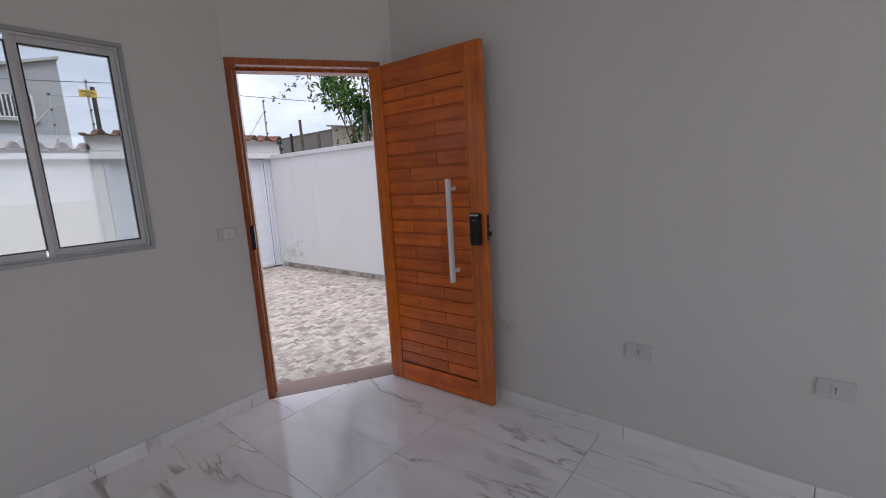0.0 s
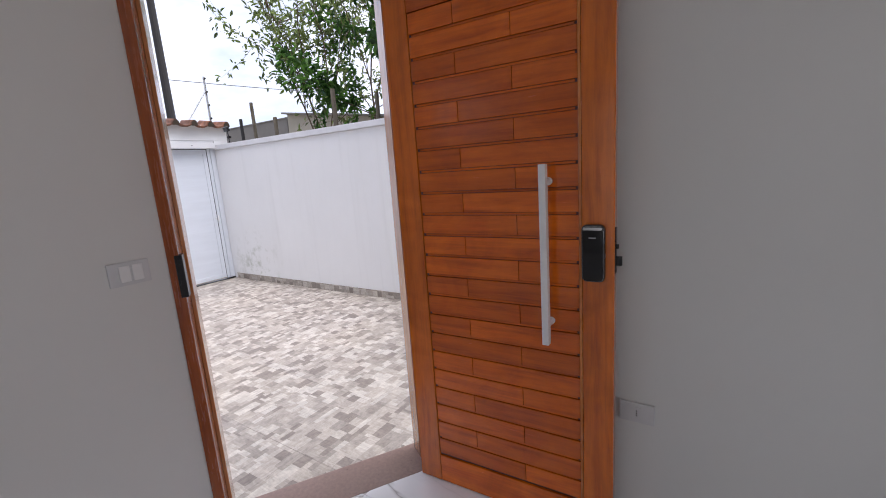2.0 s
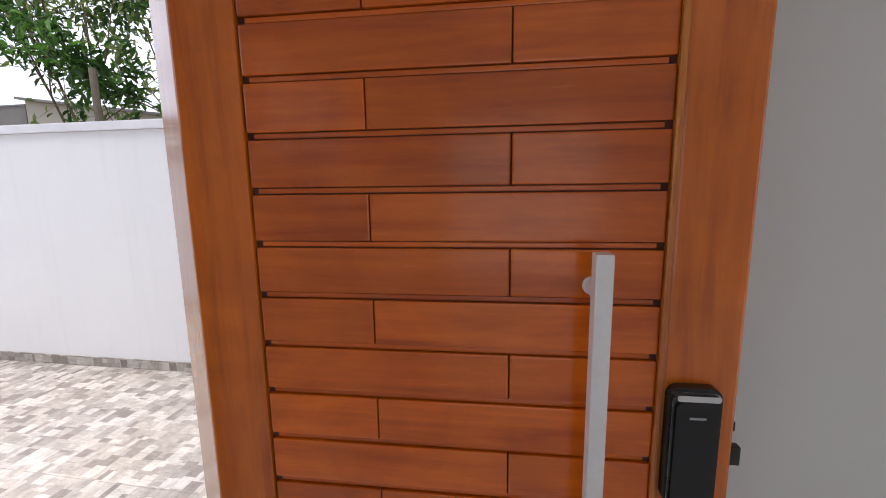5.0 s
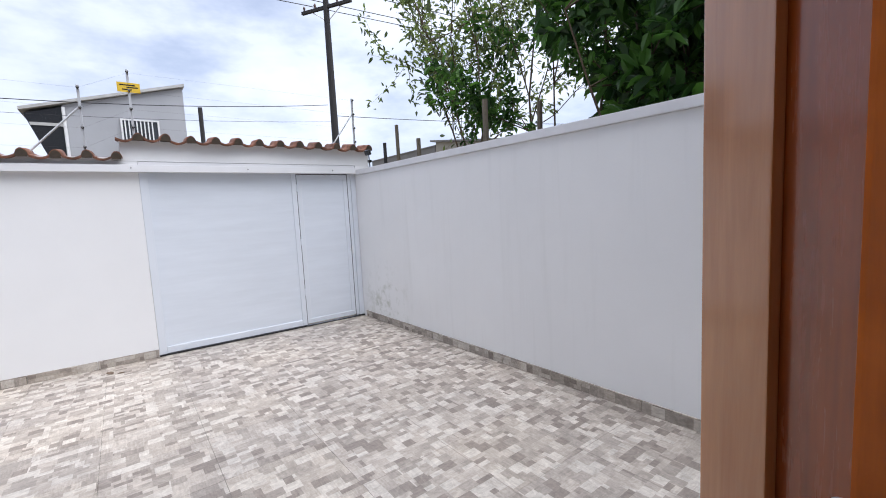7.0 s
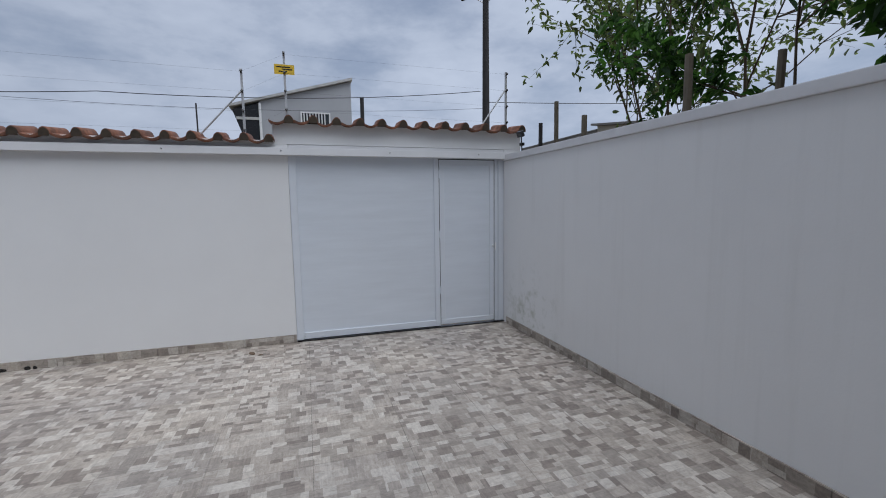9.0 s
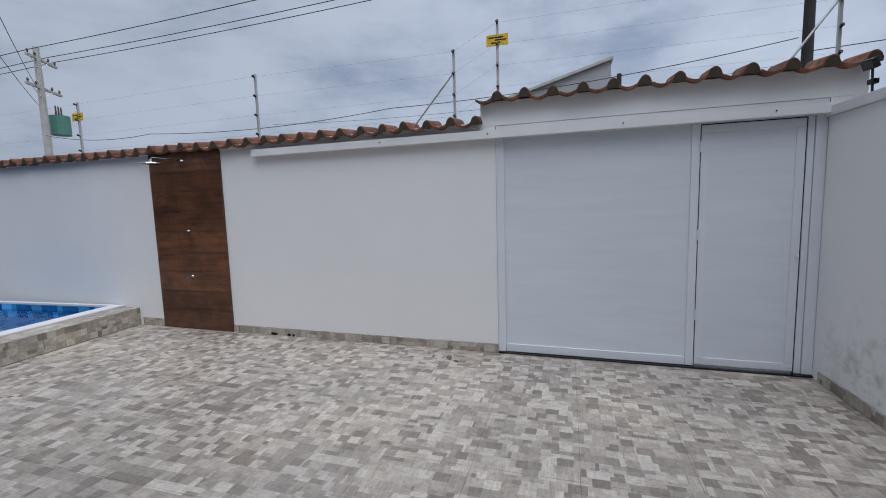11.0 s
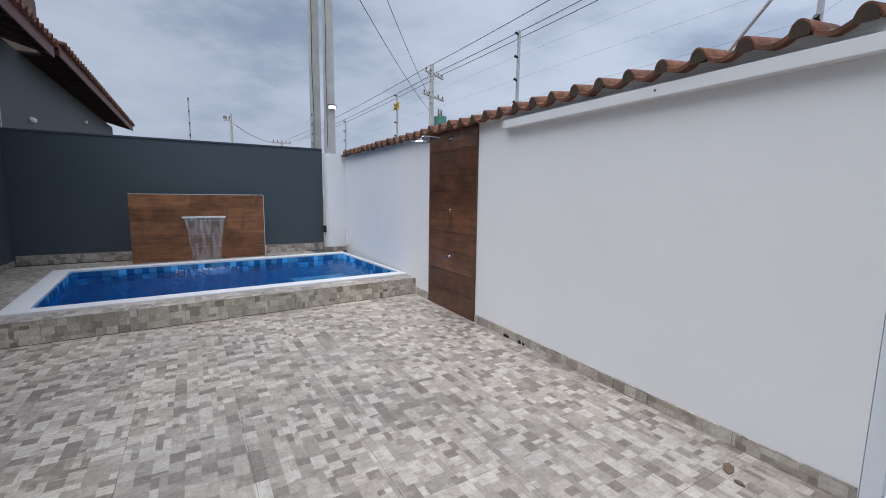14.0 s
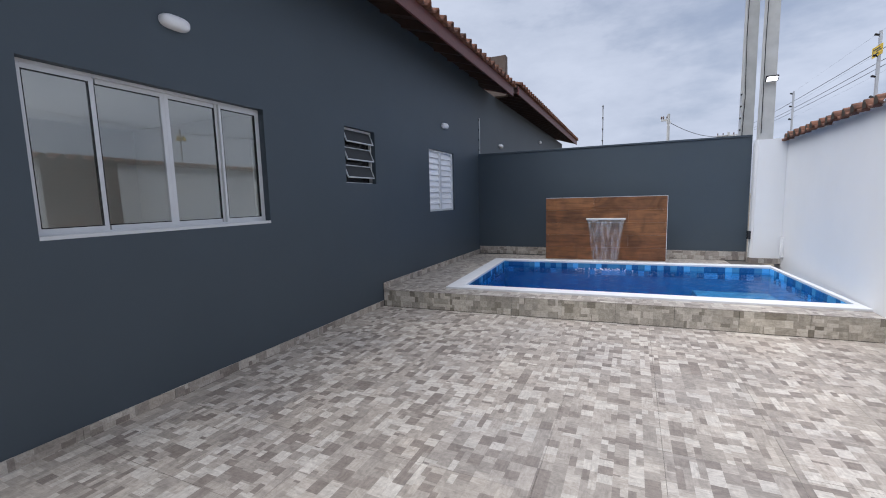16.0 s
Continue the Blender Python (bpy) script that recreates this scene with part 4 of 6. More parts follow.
def water_material():
    m = bpy.data.materials.new("pool_water")
    m.use_nodes = True
    nt = m.node_tree
    nt.nodes.clear()
    out = nt.nodes.new("ShaderNodeOutputMaterial")
    tr = nt.nodes.new("ShaderNodeBsdfTransparent")
    gl = nt.nodes.new("ShaderNodeBsdfGlossy")
    fr = nt.nodes.new("ShaderNodeFresnel")
    mx = nt.nodes.new("ShaderNodeMixShader")
    g = nt.nodes.new("ShaderNodeNewGeometry")
    n1 = nt.nodes.new("ShaderNodeTexNoise")
    n1.inputs["Scale"].default_value, n1.inputs["Detail"].default_value = 7.0, 5
    n1.inputs["Distortion"].default_value = 0.6
    bp = nt.nodes.new("ShaderNodeBump")
    bp.inputs["Strength"].default_value, bp.inputs["Distance"].default_value = 0.5, 0.05
    tr.inputs["Color"].default_value = (0.40, 0.76, 0.95, 1)
    gl.inputs["Roughness"].default_value = 0.03
    fr.inputs["IOR"].default_value = 1.18
    L = nt.links.new
    L(g.outputs["Position"], n1.inputs["Vector"])
    L(n1.outputs["Fac"], bp.inputs["Height"])
    for n in (gl, fr):
        L(bp.outputs["Normal"], n.inputs["Normal"])
    L(fr.outputs[0], mx.inputs[0])
    L(tr.outputs[0], mx.inputs[1])
    L(gl.outputs[0], mx.inputs[2])
    L(mx.outputs[0], out.inputs["Surface"])
    return m


def blue_mosaic(name, lo, hi, cell=0.1, rough=0.2):
    m = Mat(name, hi, rough)
    oi = m.n("ShaderNodeObjectInfo")
    c = m.ramp(oi.outputs["Random"], [(0.0, lo), (0.40, scaled(lo, 1.5)), (0.46, hi), (0.7, scaled(hi, 1.2)), (0.76, scaled(hi, 2.0)), (1.0, scaled(hi, 2.3))])
    v = m.coord(world=True)
    m.color(m.mix(0.3, c, m.ramp(m.noise(60, 4, 0.6, v), [(0.3, lo), (0.7, hi)])))
    return m.m


def deep_blue(name):
    m = Mat(name, rgb(0.01, 0.09, 0.36), 0.35)
    g = m.n("ShaderNodeNewGeometry")
    vo = m.n("ShaderNodeTexVoronoi", Scale=10.0, Randomness=0.0)
    vo.distance = "CHEBYCHEV"
    m.link(g.outputs["Position"], vo.inputs["Vector"])
    hsv = m.ramp(m.noise(9.7, 1, 0.5, g.outputs["Position"]), [(0.35, rgb(0.010, 0.15, 0.40)), (0.65, rgb(0.04, 0.30, 0.60))])
    m.color(m.mix(0.6, hsv, rgb(0.014, 0.20, 0.46)))
    return m.m


M_WATER = water_material()
M_POOLTILE = blue_mosaic("blue_glass_mosaic", rgb(0.008, 0.07, 0.22), rgb(0.07, 0.26, 0.48))
M_BASIN = deep_blue("deep_blue_pool_lining")


def pool():
    plat = structure("pool_platform", bmesh_platform(), M_GROUT, "raised pool deck faced with beige patchwork tiles", "platform", PL)
    p = thing("swimming_pool", "small rectangular pool with blue mosaic and white coping", "swimming pool", PL)
    bm = bmesh.new()
    depth = -1.15
    t = 0.06
    zb = 0.072
    box(bm, px0 - t, px1 + t, py0 - t, py1 + t, depth - t, depth)
    box(bm, px0 - t, px0, py0, py1, depth, zb)
    box(bm, px1, px1 + t, py0, py1, depth, zb)
    box(bm, px0 - t, px1 + t, py0 - t, py0, depth, zb)
    box(bm, px0 - t, px1 + t, py1, py1 + t, depth, zb)
    part("basin", bm, M_BASIN, p)
    part("bench", boxed(px0 + 0.002, px0 + 1.05, py0 + 0.002, py1 - 0.002, depth + 0.002, -0.32, bevel=0.02), M_BENCH, p, "shallow ledge under the water")
    for a in ((px0 - 0.06, px1 + 0.22, py1, py1 + 0.20), (px0 - 0.06, px1 + 0.22, py0 - 0.19, py0), (px0 - 0.06, px0, py0, py1), (px1, px1 + 0.22, py0, py1)):
        part("coping", boxed(a[0] + 0.001, a[1] - 0.001, a[2] + 0.001, a[3] - 0.001, 0.073, 0.102, bevel=0.006), M_COPING, p, "white stone coping")
    w = bmesh.new()
    bmesh.ops.create_grid(w, x_segments=1, y_segments=1, size=0.5)
    for v in w.verts:
        v.co = Vector((px0 + 0.013 + (v.co.x + 0.5) * (px1 - px0 - 0.026), py0 + 0.013 + (v.co.y + 0.5) * (py1 - py0 - 0.026), WATER))
    wob = part("water", w, M_WATER, p, "rippled clear blue water")
    wob.visible_shadow = False
    step, th = 0.098, 0.009
    me = mesh_of("mosaic_tile", boxed(0.002, step - 0.002, 0.0, th, 0.002, step - 0.002, bevel=0.001), M_POOLTILE)
    for z in (-0.124, -0.026):
        zz = z
        for k in range(int((px1 - px0 - 0.02) / step)):
            piece("mosaic_tile", me, p, pose(px0 + 0.01 + k * step, py0 + 0.0005, zz))
            if z > -0.1:
                piece("mosaic_tile", me, p, pose(px0 + 0.01 + (k + 1) * step, py1 - 0.0005, zz, 0, 0, 180))
        for k in range(int((py1 - py0 - 0.02) / step)):
            piece("mosaic_tile", me, p, pose(px0 + 0.0005, py0 + 0.01 + (k + 1) * step, zz, 0, 0, -90))
            piece("mosaic_tile", me, p, pose(px1 - 0.0005, py0 + 0.01 + k * step, zz, 0, 0, 90))
    return plat


M_BENCH = plain("pale_blue_pool_ledge", rgb(0.14, 0.34, 0.50), 0.4, 0, 0.55, 11)


def bmesh_platform():
    bm = bmesh.new()
    z0, z1 = -0.29, 0.068
    a, b = 0.002, PL_LEN
    back = -4.02
    t = 0.065
    box(bm, a, b, py1 + t, -0.009, z0, z1)
    box(bm, a, b, back, py0 - t, z0, z1)
    box(bm, px1 + t, b, py0 - t, py1 + t, z0, z1)
    return bm


pool()


def waterfall():
    m = PL @ pose(0, 0, 0)
    x0, x1, yf, z0, z1 = 1.480, 3.535, -3.205, 0.103, 1.243
    w = thing("waterfall_wall", "brown wood-look tiled wall behind the pool with steel spout", "wall", PL)
    part("core", boxed(x0 + 0.012, x1 - 0.002, yf - 0.15, yf - 0.011, 0.070, z1 - 0.012), M_WALL_OUT, w)
    n = 5
    h = (z1 - z0) / n
    for k in range(n):
        cut = x0 + (0.62 if k % 2 else 1.2)
        for a, b in ((x0 + 0.006, cut - 0.001), (cut + 0.001, x1)):
            part("plank_tile", boxed(a, b, yf - 0.010, yf, z0 + k * h + 0.001, z0 + (k + 1) * h - 0.001, bevel=0.001), M_WOODTILE_L, w)
    part("edge_trim", boxed(x0, x0 + 0.008, yf - 0.15, yf + 0.001, z0, z1 + 0.006), M_COPING, w, "white edge trim")
    part("edge_trim", boxed(x0 + 0.009, x1, yf - 0.15, yf + 0.001, z1 + 0.001, z1 + 0.007), M_COPING, w, "white edge trim")
    sx0, sx1 = 2.145, 2.810
    spout = thing("waterfall_spout", "wide brushed steel water spout blade", "spout", PL)
    part("blade", boxed(sx0, sx1, yf + 0.001, yf + 0.13, 0.842, 0.866, bevel=0.004), M_STEEL, spout)
    bm = bmesh.new()
    nz, nx = 22, 26
    rows = []
    r = random.Random(9)
    for k in range(nz + 1):
        u = k / nz
        z = 0.842 - u * (0.842 - WATER)
        sh = 0.115 * u ** 0.6
        y = yf + 0.128 + 0.13 * u ** 0.5
        row = []
        for i in range(nx + 1):
            s = i / nx
            x = sx0 + 0.01 + sh + s * (sx1 - sx0 - 0.02 - 2 * sh)
            row.append(bm.verts.new((x, y + r.uniform(-0.006, 0.006), z)))
        rows.append(row)
    for k in range(nz):
        for i in range(nx):
            bm.faces.new((rows[k][i], rows[k][i + 1], rows[k + 1][i + 1], rows[k + 1][i]))
    sheet = thing("water_sheet", "thin falling sheet of water below the spout", "water", PL)
    o = part("curtain", bm, M_FALL, sheet, smooth=True)
    sol = o.modifiers.new("thick", "SOLIDIFY")
    sol.thickness = 0.004
    foam = bmesh.new()
    for _ in range(90):
        x, y = r.gauss((sx0 + sx1) / 2, 0.22), r.gauss(yf + 0.44, 0.11)
        bmesh.ops.create_icosphere(foam, subdivisions=1, radius=r.uniform(0.003, 0.010), matrix=Matrix.Translation((x, y, WATER + 0.002)) @ Matrix.Diagonal((1.6, 1.2, 0.5, 1)))
    tagged(part("foam", foam, M_FOAM, sheet, "white foam where the water lands"), kind="stuff")


def fall_material():
    m = bpy.data.materials.new("falling_water")
    m.use_nodes = True
    nt = m.node_tree
    nt.nodes.clear()
    out = nt.nodes.new("ShaderNodeOutputMaterial")
    tr = nt.nodes.new("ShaderNodeBsdfTransparent")
    b = nt.nodes.new("ShaderNodeBsdfPrincipled")
    b.inputs["Base Color"].default_value = (0.8, 0.83, 0.86, 1)
    b.inputs["Roughness"].default_value = 0.12
    mx = nt.nodes.new("ShaderNodeMixShader")
    co = nt.nodes.new("ShaderNodeTexCoord")
    mp = nt.nodes.new("ShaderNodeMapping")
    mp.inputs["Scale"].default_value = (22, 22, 3.5)
    n1 = nt.nodes.new("ShaderNodeTexNoise")
    n1.inputs["Scale"].default_value, n1.inputs["Detail"].default_value = 1.0, 5
    mr = nt.nodes.new("ShaderNodeMapRange")
    mr.inputs["From Min"].default_value, mr.inputs["From Max"].default_value = 0.42, 0.75
    mr.inputs["To Min"].default_value, mr.inputs["To Max"].default_value = 0.04, 0.22
    L = nt.links.new
    L(co.outputs["Object"], mp.inputs["Vector"])
    L(mp.outputs["Vector"], n1.inputs["Vector"])
    L(n1.outputs["Fac"], mr.inputs["Value"])
    L(mr.outputs["Result"], mx.inputs[0])
    L(tr.outputs[0], mx.inputs[1])
    L(b.outputs[0], mx.inputs[2])
    L(mx.outputs[0], out.inputs["Surface"])
    return m


M_FALL = fall_material()
M_FOAM = plain("white_foam", rgb(0.8, 0.84, 0.88), 0.4)
waterfall()


# ---- corner pier, posts and lamps ----
def corner_pier():
    p = thing("post_pier", "white plastered pier round the base of a concrete post", "pier")
    bm = prism(bmesh.new(), [(-7.635, -6.83), (-7.22, -6.83), (-7.215, -6.66), (-7.245, -6.60), (-7.63, -6.60)], 0.16, 2.12)
    part("shaft", bm, M_WALL_OUT, p)
    base = prism(bmesh.new(), [(-7.635, -6.83), (-7.205, -6.83), (-7.20, -6.65), (-7.235, -6.585), (-7.63, -6.585)], 0.07, 0.158)
    part("base_tiles", base, M_YARD, p, "beige patchwork tiles at the foot")


corner_pier()


def concrete_post(x, y, z0, z1, w, label):
    p = thing("concrete_post", label, "utility pole", pose(x, y, 0), "concrete posts in the corner")
    bm = bmesh.new()
    lo = box(bm, -w / 2, w / 2, -w / 2, w / 2, z0, z1, bevel=0.012)
    for v in bm.verts:
        k = 1.0 - 0.25 * (v.co.z - z0) / (z1 - z0)
        v.co.x *= k
        v.co.y *= k
    part("shaft", bm, M_CONCRETE, p)
    c = bmesh.new()
    r = random.Random(int(x * 100))
    pts = [Vector((w * 0.36 + r.uniform(-0.02, 0.02), w / 2 + 0.012, z0 + 0.1 + k * (z1 - z0 - 0.3) / 9)) for k in range(10)]
    for a, b in zip(pts, pts[1:]):
        tube(c, a, b, 0.006, seg=5)
    part("cable", c, M_BLACK, p)
    return p


concrete_post(-7.345, -6.72, 2.12, 9.2, 0.19, "pale square concrete post carrying a floodlight")
concrete_post(-7.15, -7.10, -0.3, 9.2, 0.20, "pale square concrete post behind the dark wall")


def floodlight():
    f = thing("floodlight", "small black floodlight with a bright white face", "lamp", pose(-7.36, -6.622, 3.08, 0, 0, 0))
    part("housing", box(bmesh.new(), -0.085, 0.085, 0.02, 0.05, -0.04, 0.055, bevel=0.006), M_BLACK, f, "", pose(0, 0.02, 0, -35))
    part("lens", boxed(-0.070, 0.070, 0.0505, 0.053, -0.028, 0.042), M_LENS, f, "lit white lens", pose(0, 0.02, 0, -35))
    part("bracket", boxed(-0.012, 0.012, -0.012, 0.05, -0.02, 0.01), M_BLACK, f)


M_LENS = bpy.data.materials.new("floodlight_lens")
M_LENS.use_nodes = True
M_LENS.node_tree.nodes["Principled BSDF"].inputs["Emission Color"].default_value = (1, 1, 1, 1)
M_LENS.node_tree.nodes["Principled BSDF"].inputs["Emission Strength"].default_value = 2.5
floodlight()


def bulkhead(y, z, group):
    b = thing("wall_lamp", "unlit oval white plastic bulkhead lamp on the dark wall", "lamp", pose(XE, y, z), group)
    bm = bmesh.new()
    n = 28
    rings = [(0.0, 1.0), (0.025, 1.0), (0.05, 0.9), (0.066, 0.6), (0.07, 0.0)]
    prev = None
    for d, k in rings:
        ring = []
        for i in range(n):
            a = 2 * math.pi * i / n
            cx = math.copysign(max(0, abs(math.cos(a)) ** 0.6), math.cos(a)) * 0.108 * max(k, 0.02)
            cz = math.copysign(abs(math.sin(a)) ** 0.8, math.sin(a)) * 0.048 * max(k, 0.02)
            ring.append(bm.verts.new((-d, cx, cz)))
        if prev:
            for i in range(n):
                bm.faces.new((prev[i], prev[(i + 1) % n], ring[(i + 1) % n], ring[i]))
        prev = ring
    bm.faces.new(prev)
    part("diffuser", bm, M_SHUTTER, b, smooth=True)
    part("base", boxed(-0.012, -0.001, -0.085, 0.085, -0.036, 0.036, bevel=0.004), M_PLASTIC, b)


bulkhead(-0.172, 2.61, "wall lamps")
bulkhead(-5.03, 2.57, "wall lamps")
jack = thing("cable_box", "small black cable box hanging on the white pier", "cable box", pose(-7.222, -6.70, 0.53))
part("case", boxed(0.0, 0.05, -0.05, 0.05, -0.06, 0.08, bevel=0.01), M_BLACK, jack)
part("cable", tube(bmesh.new(), (0.02, 0.02, -0.36), (0.02, 0.0, -0.05), 0.008, seg=8), M_CONCRETE, jack)
vent = thing("pool_overflow", "small white recess cover low on the street wall", "cover", WEST @ pose(on_west(-6.50), 0.0, 0.38))
part("cover", boxed(-0.05, 0.05, 0.001, 0.03, -0.18, 0.14, bevel=0.004), M_WALL_OUT, vent)


# ---- roofs ----
def tiled_roof(name, label, y0, y1, xe, ze, group):
    """Eave running along y at x = xe, rising towards +x."""
    r = thing(name, label, "roof", pose(xe, y0, ze), group)
    L = y1 - y0
    pitch = math.degrees(math.atan2(0.30, 1.0))
    slope = pose(0, 0, 0, 0, -pitch, 0)
    part("deck", boxed(0.03, 6.6, 0.02, L - 0.02, 0.0, 0.03), M_RAFTER, r, "", slope)
    part("fascia", boxed(-0.012, 0.018, 0.0, L, -0.16, 0.03, bevel=0.004), M_FASCIA, r, "red-brown painted timber fascia")
    part("verge_board", boxed(0.02, 6.6, 0.0, 0.025, -0.13, 0.03), M_FASCIA, r, "", slope)
    n = int(L / 0.55)
    raf = mesh_of("rafter", boxed(0.02, 1.3, -0.028, 0.028, -0.12, -0.002), M_RAFTER)
    for k in range(n + 1):
        piece("rafter", raf, r, pose(0, 0.12 + k * (L - 0.24) / n, 0) @ slope)
    m = int(L / 0.245)
    turn = pose(0, 0, 0, 0, 0, -90)
    for k in range(m):
        piece("clay_tile", TILE, r, pose(0, (k + 1) * L / m, 0) @ slope @ pose(0.12, 0, 0.075 + rnd.uniform(-0.004, 0.004), 0, 3, 0) @ turn)
    bm = bmesh.new()
    bm.from_mesh(TILE)
    src = [(v.co.copy()) for v in bm.verts]
    fcs = [[v.index for v in f.verts] for f in bm.faces]
    bm.free()
    verts, faces = [], []
    for row in range(1, 14):
        for k in range(m):
            mm = pose(0, (k + 1) * L / m, 0) @ slope @ pose(0.12 + row * 0.34, 0, 0.078, 0, 3, 0) @ turn
            base = len(verts)
            verts += [tuple(mm @ v) for v in src]
            faces += [[base + i for i in f] for f in fcs]
    me = bpy.data.meshes.new("tile_field")
    me.from_pydata(verts, [], faces)
    me.materials.append(M_CLAY)
    ob = new("tile_field", me)
    ob.parent = r
    tagged(ob, kind="stuff")
    return r


M_RAFTER = plain("brown_stained_timber", rgb(0.055, 0.028, 0.02), 0.7, 0, 0.3, 8)
tiled_roof("house_roof", "weathered clay tile roof with red-brown timber eave", -7.62, 2.6, -2.86, 3.70, "")
M_GABLE = plain("pale_brown_gable_board", rgb(0.13, 0.095, 0.075), 0.8, 0, 0.2, 5)
neighbour = thing("neighbour_house", "charcoal painted neighbouring house beyond the pool wall", "house", pose(0, 0, 0))
part("wall", boxed(XE + 0.004, 3.0, -18.6, -6.935, -0.3, 3.69), M_DARK, neighbour)
lampn = bpy.data.objects["wall_lamp"]
for yy, zz in ((-8.5, 2.57), (-13.4, 3.2)):
    copy_thing(lampn, pose(XE, yy, zz))
tiled_roof("neighbour_roof", "weathered clay tile roof of the neighbouring house", -19.2, -8.1, -2.86, 3.83, "")
part("gable_end", boxed(-2.55, -1.2, -8.30, -8.11, 3.7, 4.62), M_GABLE, neighbour, "brown timber gable end")


# ---- electric fence ----
M_ROD = plain("white_fence_rod", rgb(0.55, 0.56, 0.57), 0.4, 0.4, 0.05, 10, 0)
M_YELLOW = plain("yellow_sign_plastic", rgb(0.72, 0.48, 0.03), 0.45, 0, 0.06, 12, 0)
M_WIRE = plain("thin_dark_wire", rgb(0.05, 0.05, 0.055), 0.5, 0.3, 0.05, 10, 0)
M_BLACKCABLE = plain("black_cable", rgb(0.02, 0.02, 0.02), 0.6, 0, 0.05, 10, 0)


def fence_rod(x, y, z0, z1, brace=None, sign=False, turn=0):
    f = thing("fence_rod", "slim electric fence rod with dark insulators" + (" and a yellow warning sign" if sign else ""), "fence post", pose(x, y, 0, 0, 0, turn), "electric fence rods")
    part("rod", boxed(-0.012, 0.012, -0.012, 0.012, z0, z1, bevel=0.002), M_ROD, f)
    n = 4
    ins = mesh_of("insulator", tube(tube(bmesh.new(), (0.012, 0, 0), (0.040, 0, 0.010), 0.009, 0.013, 8), (0.040, 0, 0.010), (0.048, 0, 0.013), 0.016, 0.011, 8), M_BLACK)
    for k in range(n):
        piece("insulator", ins, f, pose(0, 0, z0 + 0.12 + (z1 - z0 - 0.16) * k / (n - 1)))
    if brace is not None:
        part("brace", tube(bmesh.new(), (0, brace, z0 + 0.0), (0, 0, z0 + 0.56), 0.010, seg=8), M_ROD, f)
    if sign:
        board = part("sign_board", boxed(0.014, 0.018, -0.105, 0.105, z1 - 0.25, z1 - 0.145, bevel=0.001), M_YELLOW, f, "yellow electric fence warning sign")
        bm = bmesh.new()
        for k, (a, b) in enumerate(((-0.085, 0.06), (-0.02, 0.085), (-0.06, 0.03))):
            zz = z1 - 0.172 - k * 0.024
            box(bm, 0.0185, 0.0192, a, b, zz - 0.006, zz + 0.006)
        part("lettering", bm, M_BLACK, board)
    return f


RODS = [(-7.60, 4.50, 2.32, 3.09, -0.40, False), (-7.60, 1.79, 2.34, 3.10, None, True), (-7.60, 1.35, 2.10, 2.88, -0.50, False),
        (-7.62, -1.04, 2.10, 2.91, None, False), (-7.66, -4.0, 2.10, 2.88, None, True), (-7.70, -6.75, 2.10, 2.86, None, False)]
for r_ in RODS:
    fence_rod(*r_)
for x_ in (-4.81, -2.27 - 0.02):
    fence_rod(x_, -6.91, 2.2, 3.0, None, False, 90)
fence_rod(-7.02, -6.91, 2.2, 2.95, None, False, 90)


def wire(name, label, pts, r=0.004, mat=None, sag=0.0, group="wires"):
    """A hanging wire through points, as one swept tube."""
    line = [Vector(pts[0])]
    for a, b in zip(pts, pts[1:]):
        a, b = Vector(a), Vector(b)
        n = 12 if sag else 1
        for k in range(1, n + 1):
            u = k / n
            q = a.lerp(b, u)
            q.z -= sag * 4 * u * (1 - u)
            line.append(q)
    bm = bmesh.new()
    prev = None
    for k, p in enumerate(line):
        d = (line[min(k + 1, len(line) - 1)] - line[max(k - 1, 0)]).normalized()
        u = d.cross(Vector((0, 0, 1))).normalized()
        w = u.cross(d)
        ring = [bm.verts.new(p + (u * math.cos(t) + w * math.sin(t)) * r) for t in (0.0, 1.2566, 2.5133, 3.7699, 5.0265)]
        if prev:
            for i in range(5):
                bm.faces.new((prev[i], prev[(i + 1) % 5], ring[(i + 1) % 5], ring[i]))
        prev = ring
    ob = part(name, bm, mat or M_WIRE)
    return tagged(ob, label, "wire", group)


for k in range(4):
    u = k / 3
    wire("fence_wire", "thin electric fence wire above the street wall", [(-7.555, 4.5, 2.44 + 0.61 * u), (-7.55, 1.79, 2.46 + 0.59 * u), (-7.555, 1.35, 2.22 + 0.62 * u), (-7.575, -1.04, 2.22 + 0.65 * u), (-7.615, -4.0, 2.22 + 0.62 * u), (-7.66, -6.75, 2.22 + 0.60 * u)], 0.0006, M_WIRE, 0.0, "electric fence wires")


def drain(y, z, w):
    d = thing("drain_hole", "small dark drain hole at the foot of the wall", "drain", WEST @ pose(on_west(y), 0.0135, z), "drain holes")
    bm = bmesh.new()
    r = random.Random(int(abs(y) * 100))
    ring = [bm.verts.new((w * math.cos(t * 0.524) * r.uniform(0.7, 1.2), 0.002, 0.022 * math.sin(t * 0.524) * r.uniform(0.7, 1.1))) for t in range(12)]
    mid = bm.verts.new((0, 0.0035, 0))
    for k in range(12):
        bm.faces.new((ring[k], ring[(k + 1) % 12], mid))
    part("opening", bm, M_BLACK, d)


for q_ in ((-0.93, -0.135, 0.05), (-0.72, -0.14, 0.03), (-0.66, -0.142, 0.02)):
    drain(*q_)


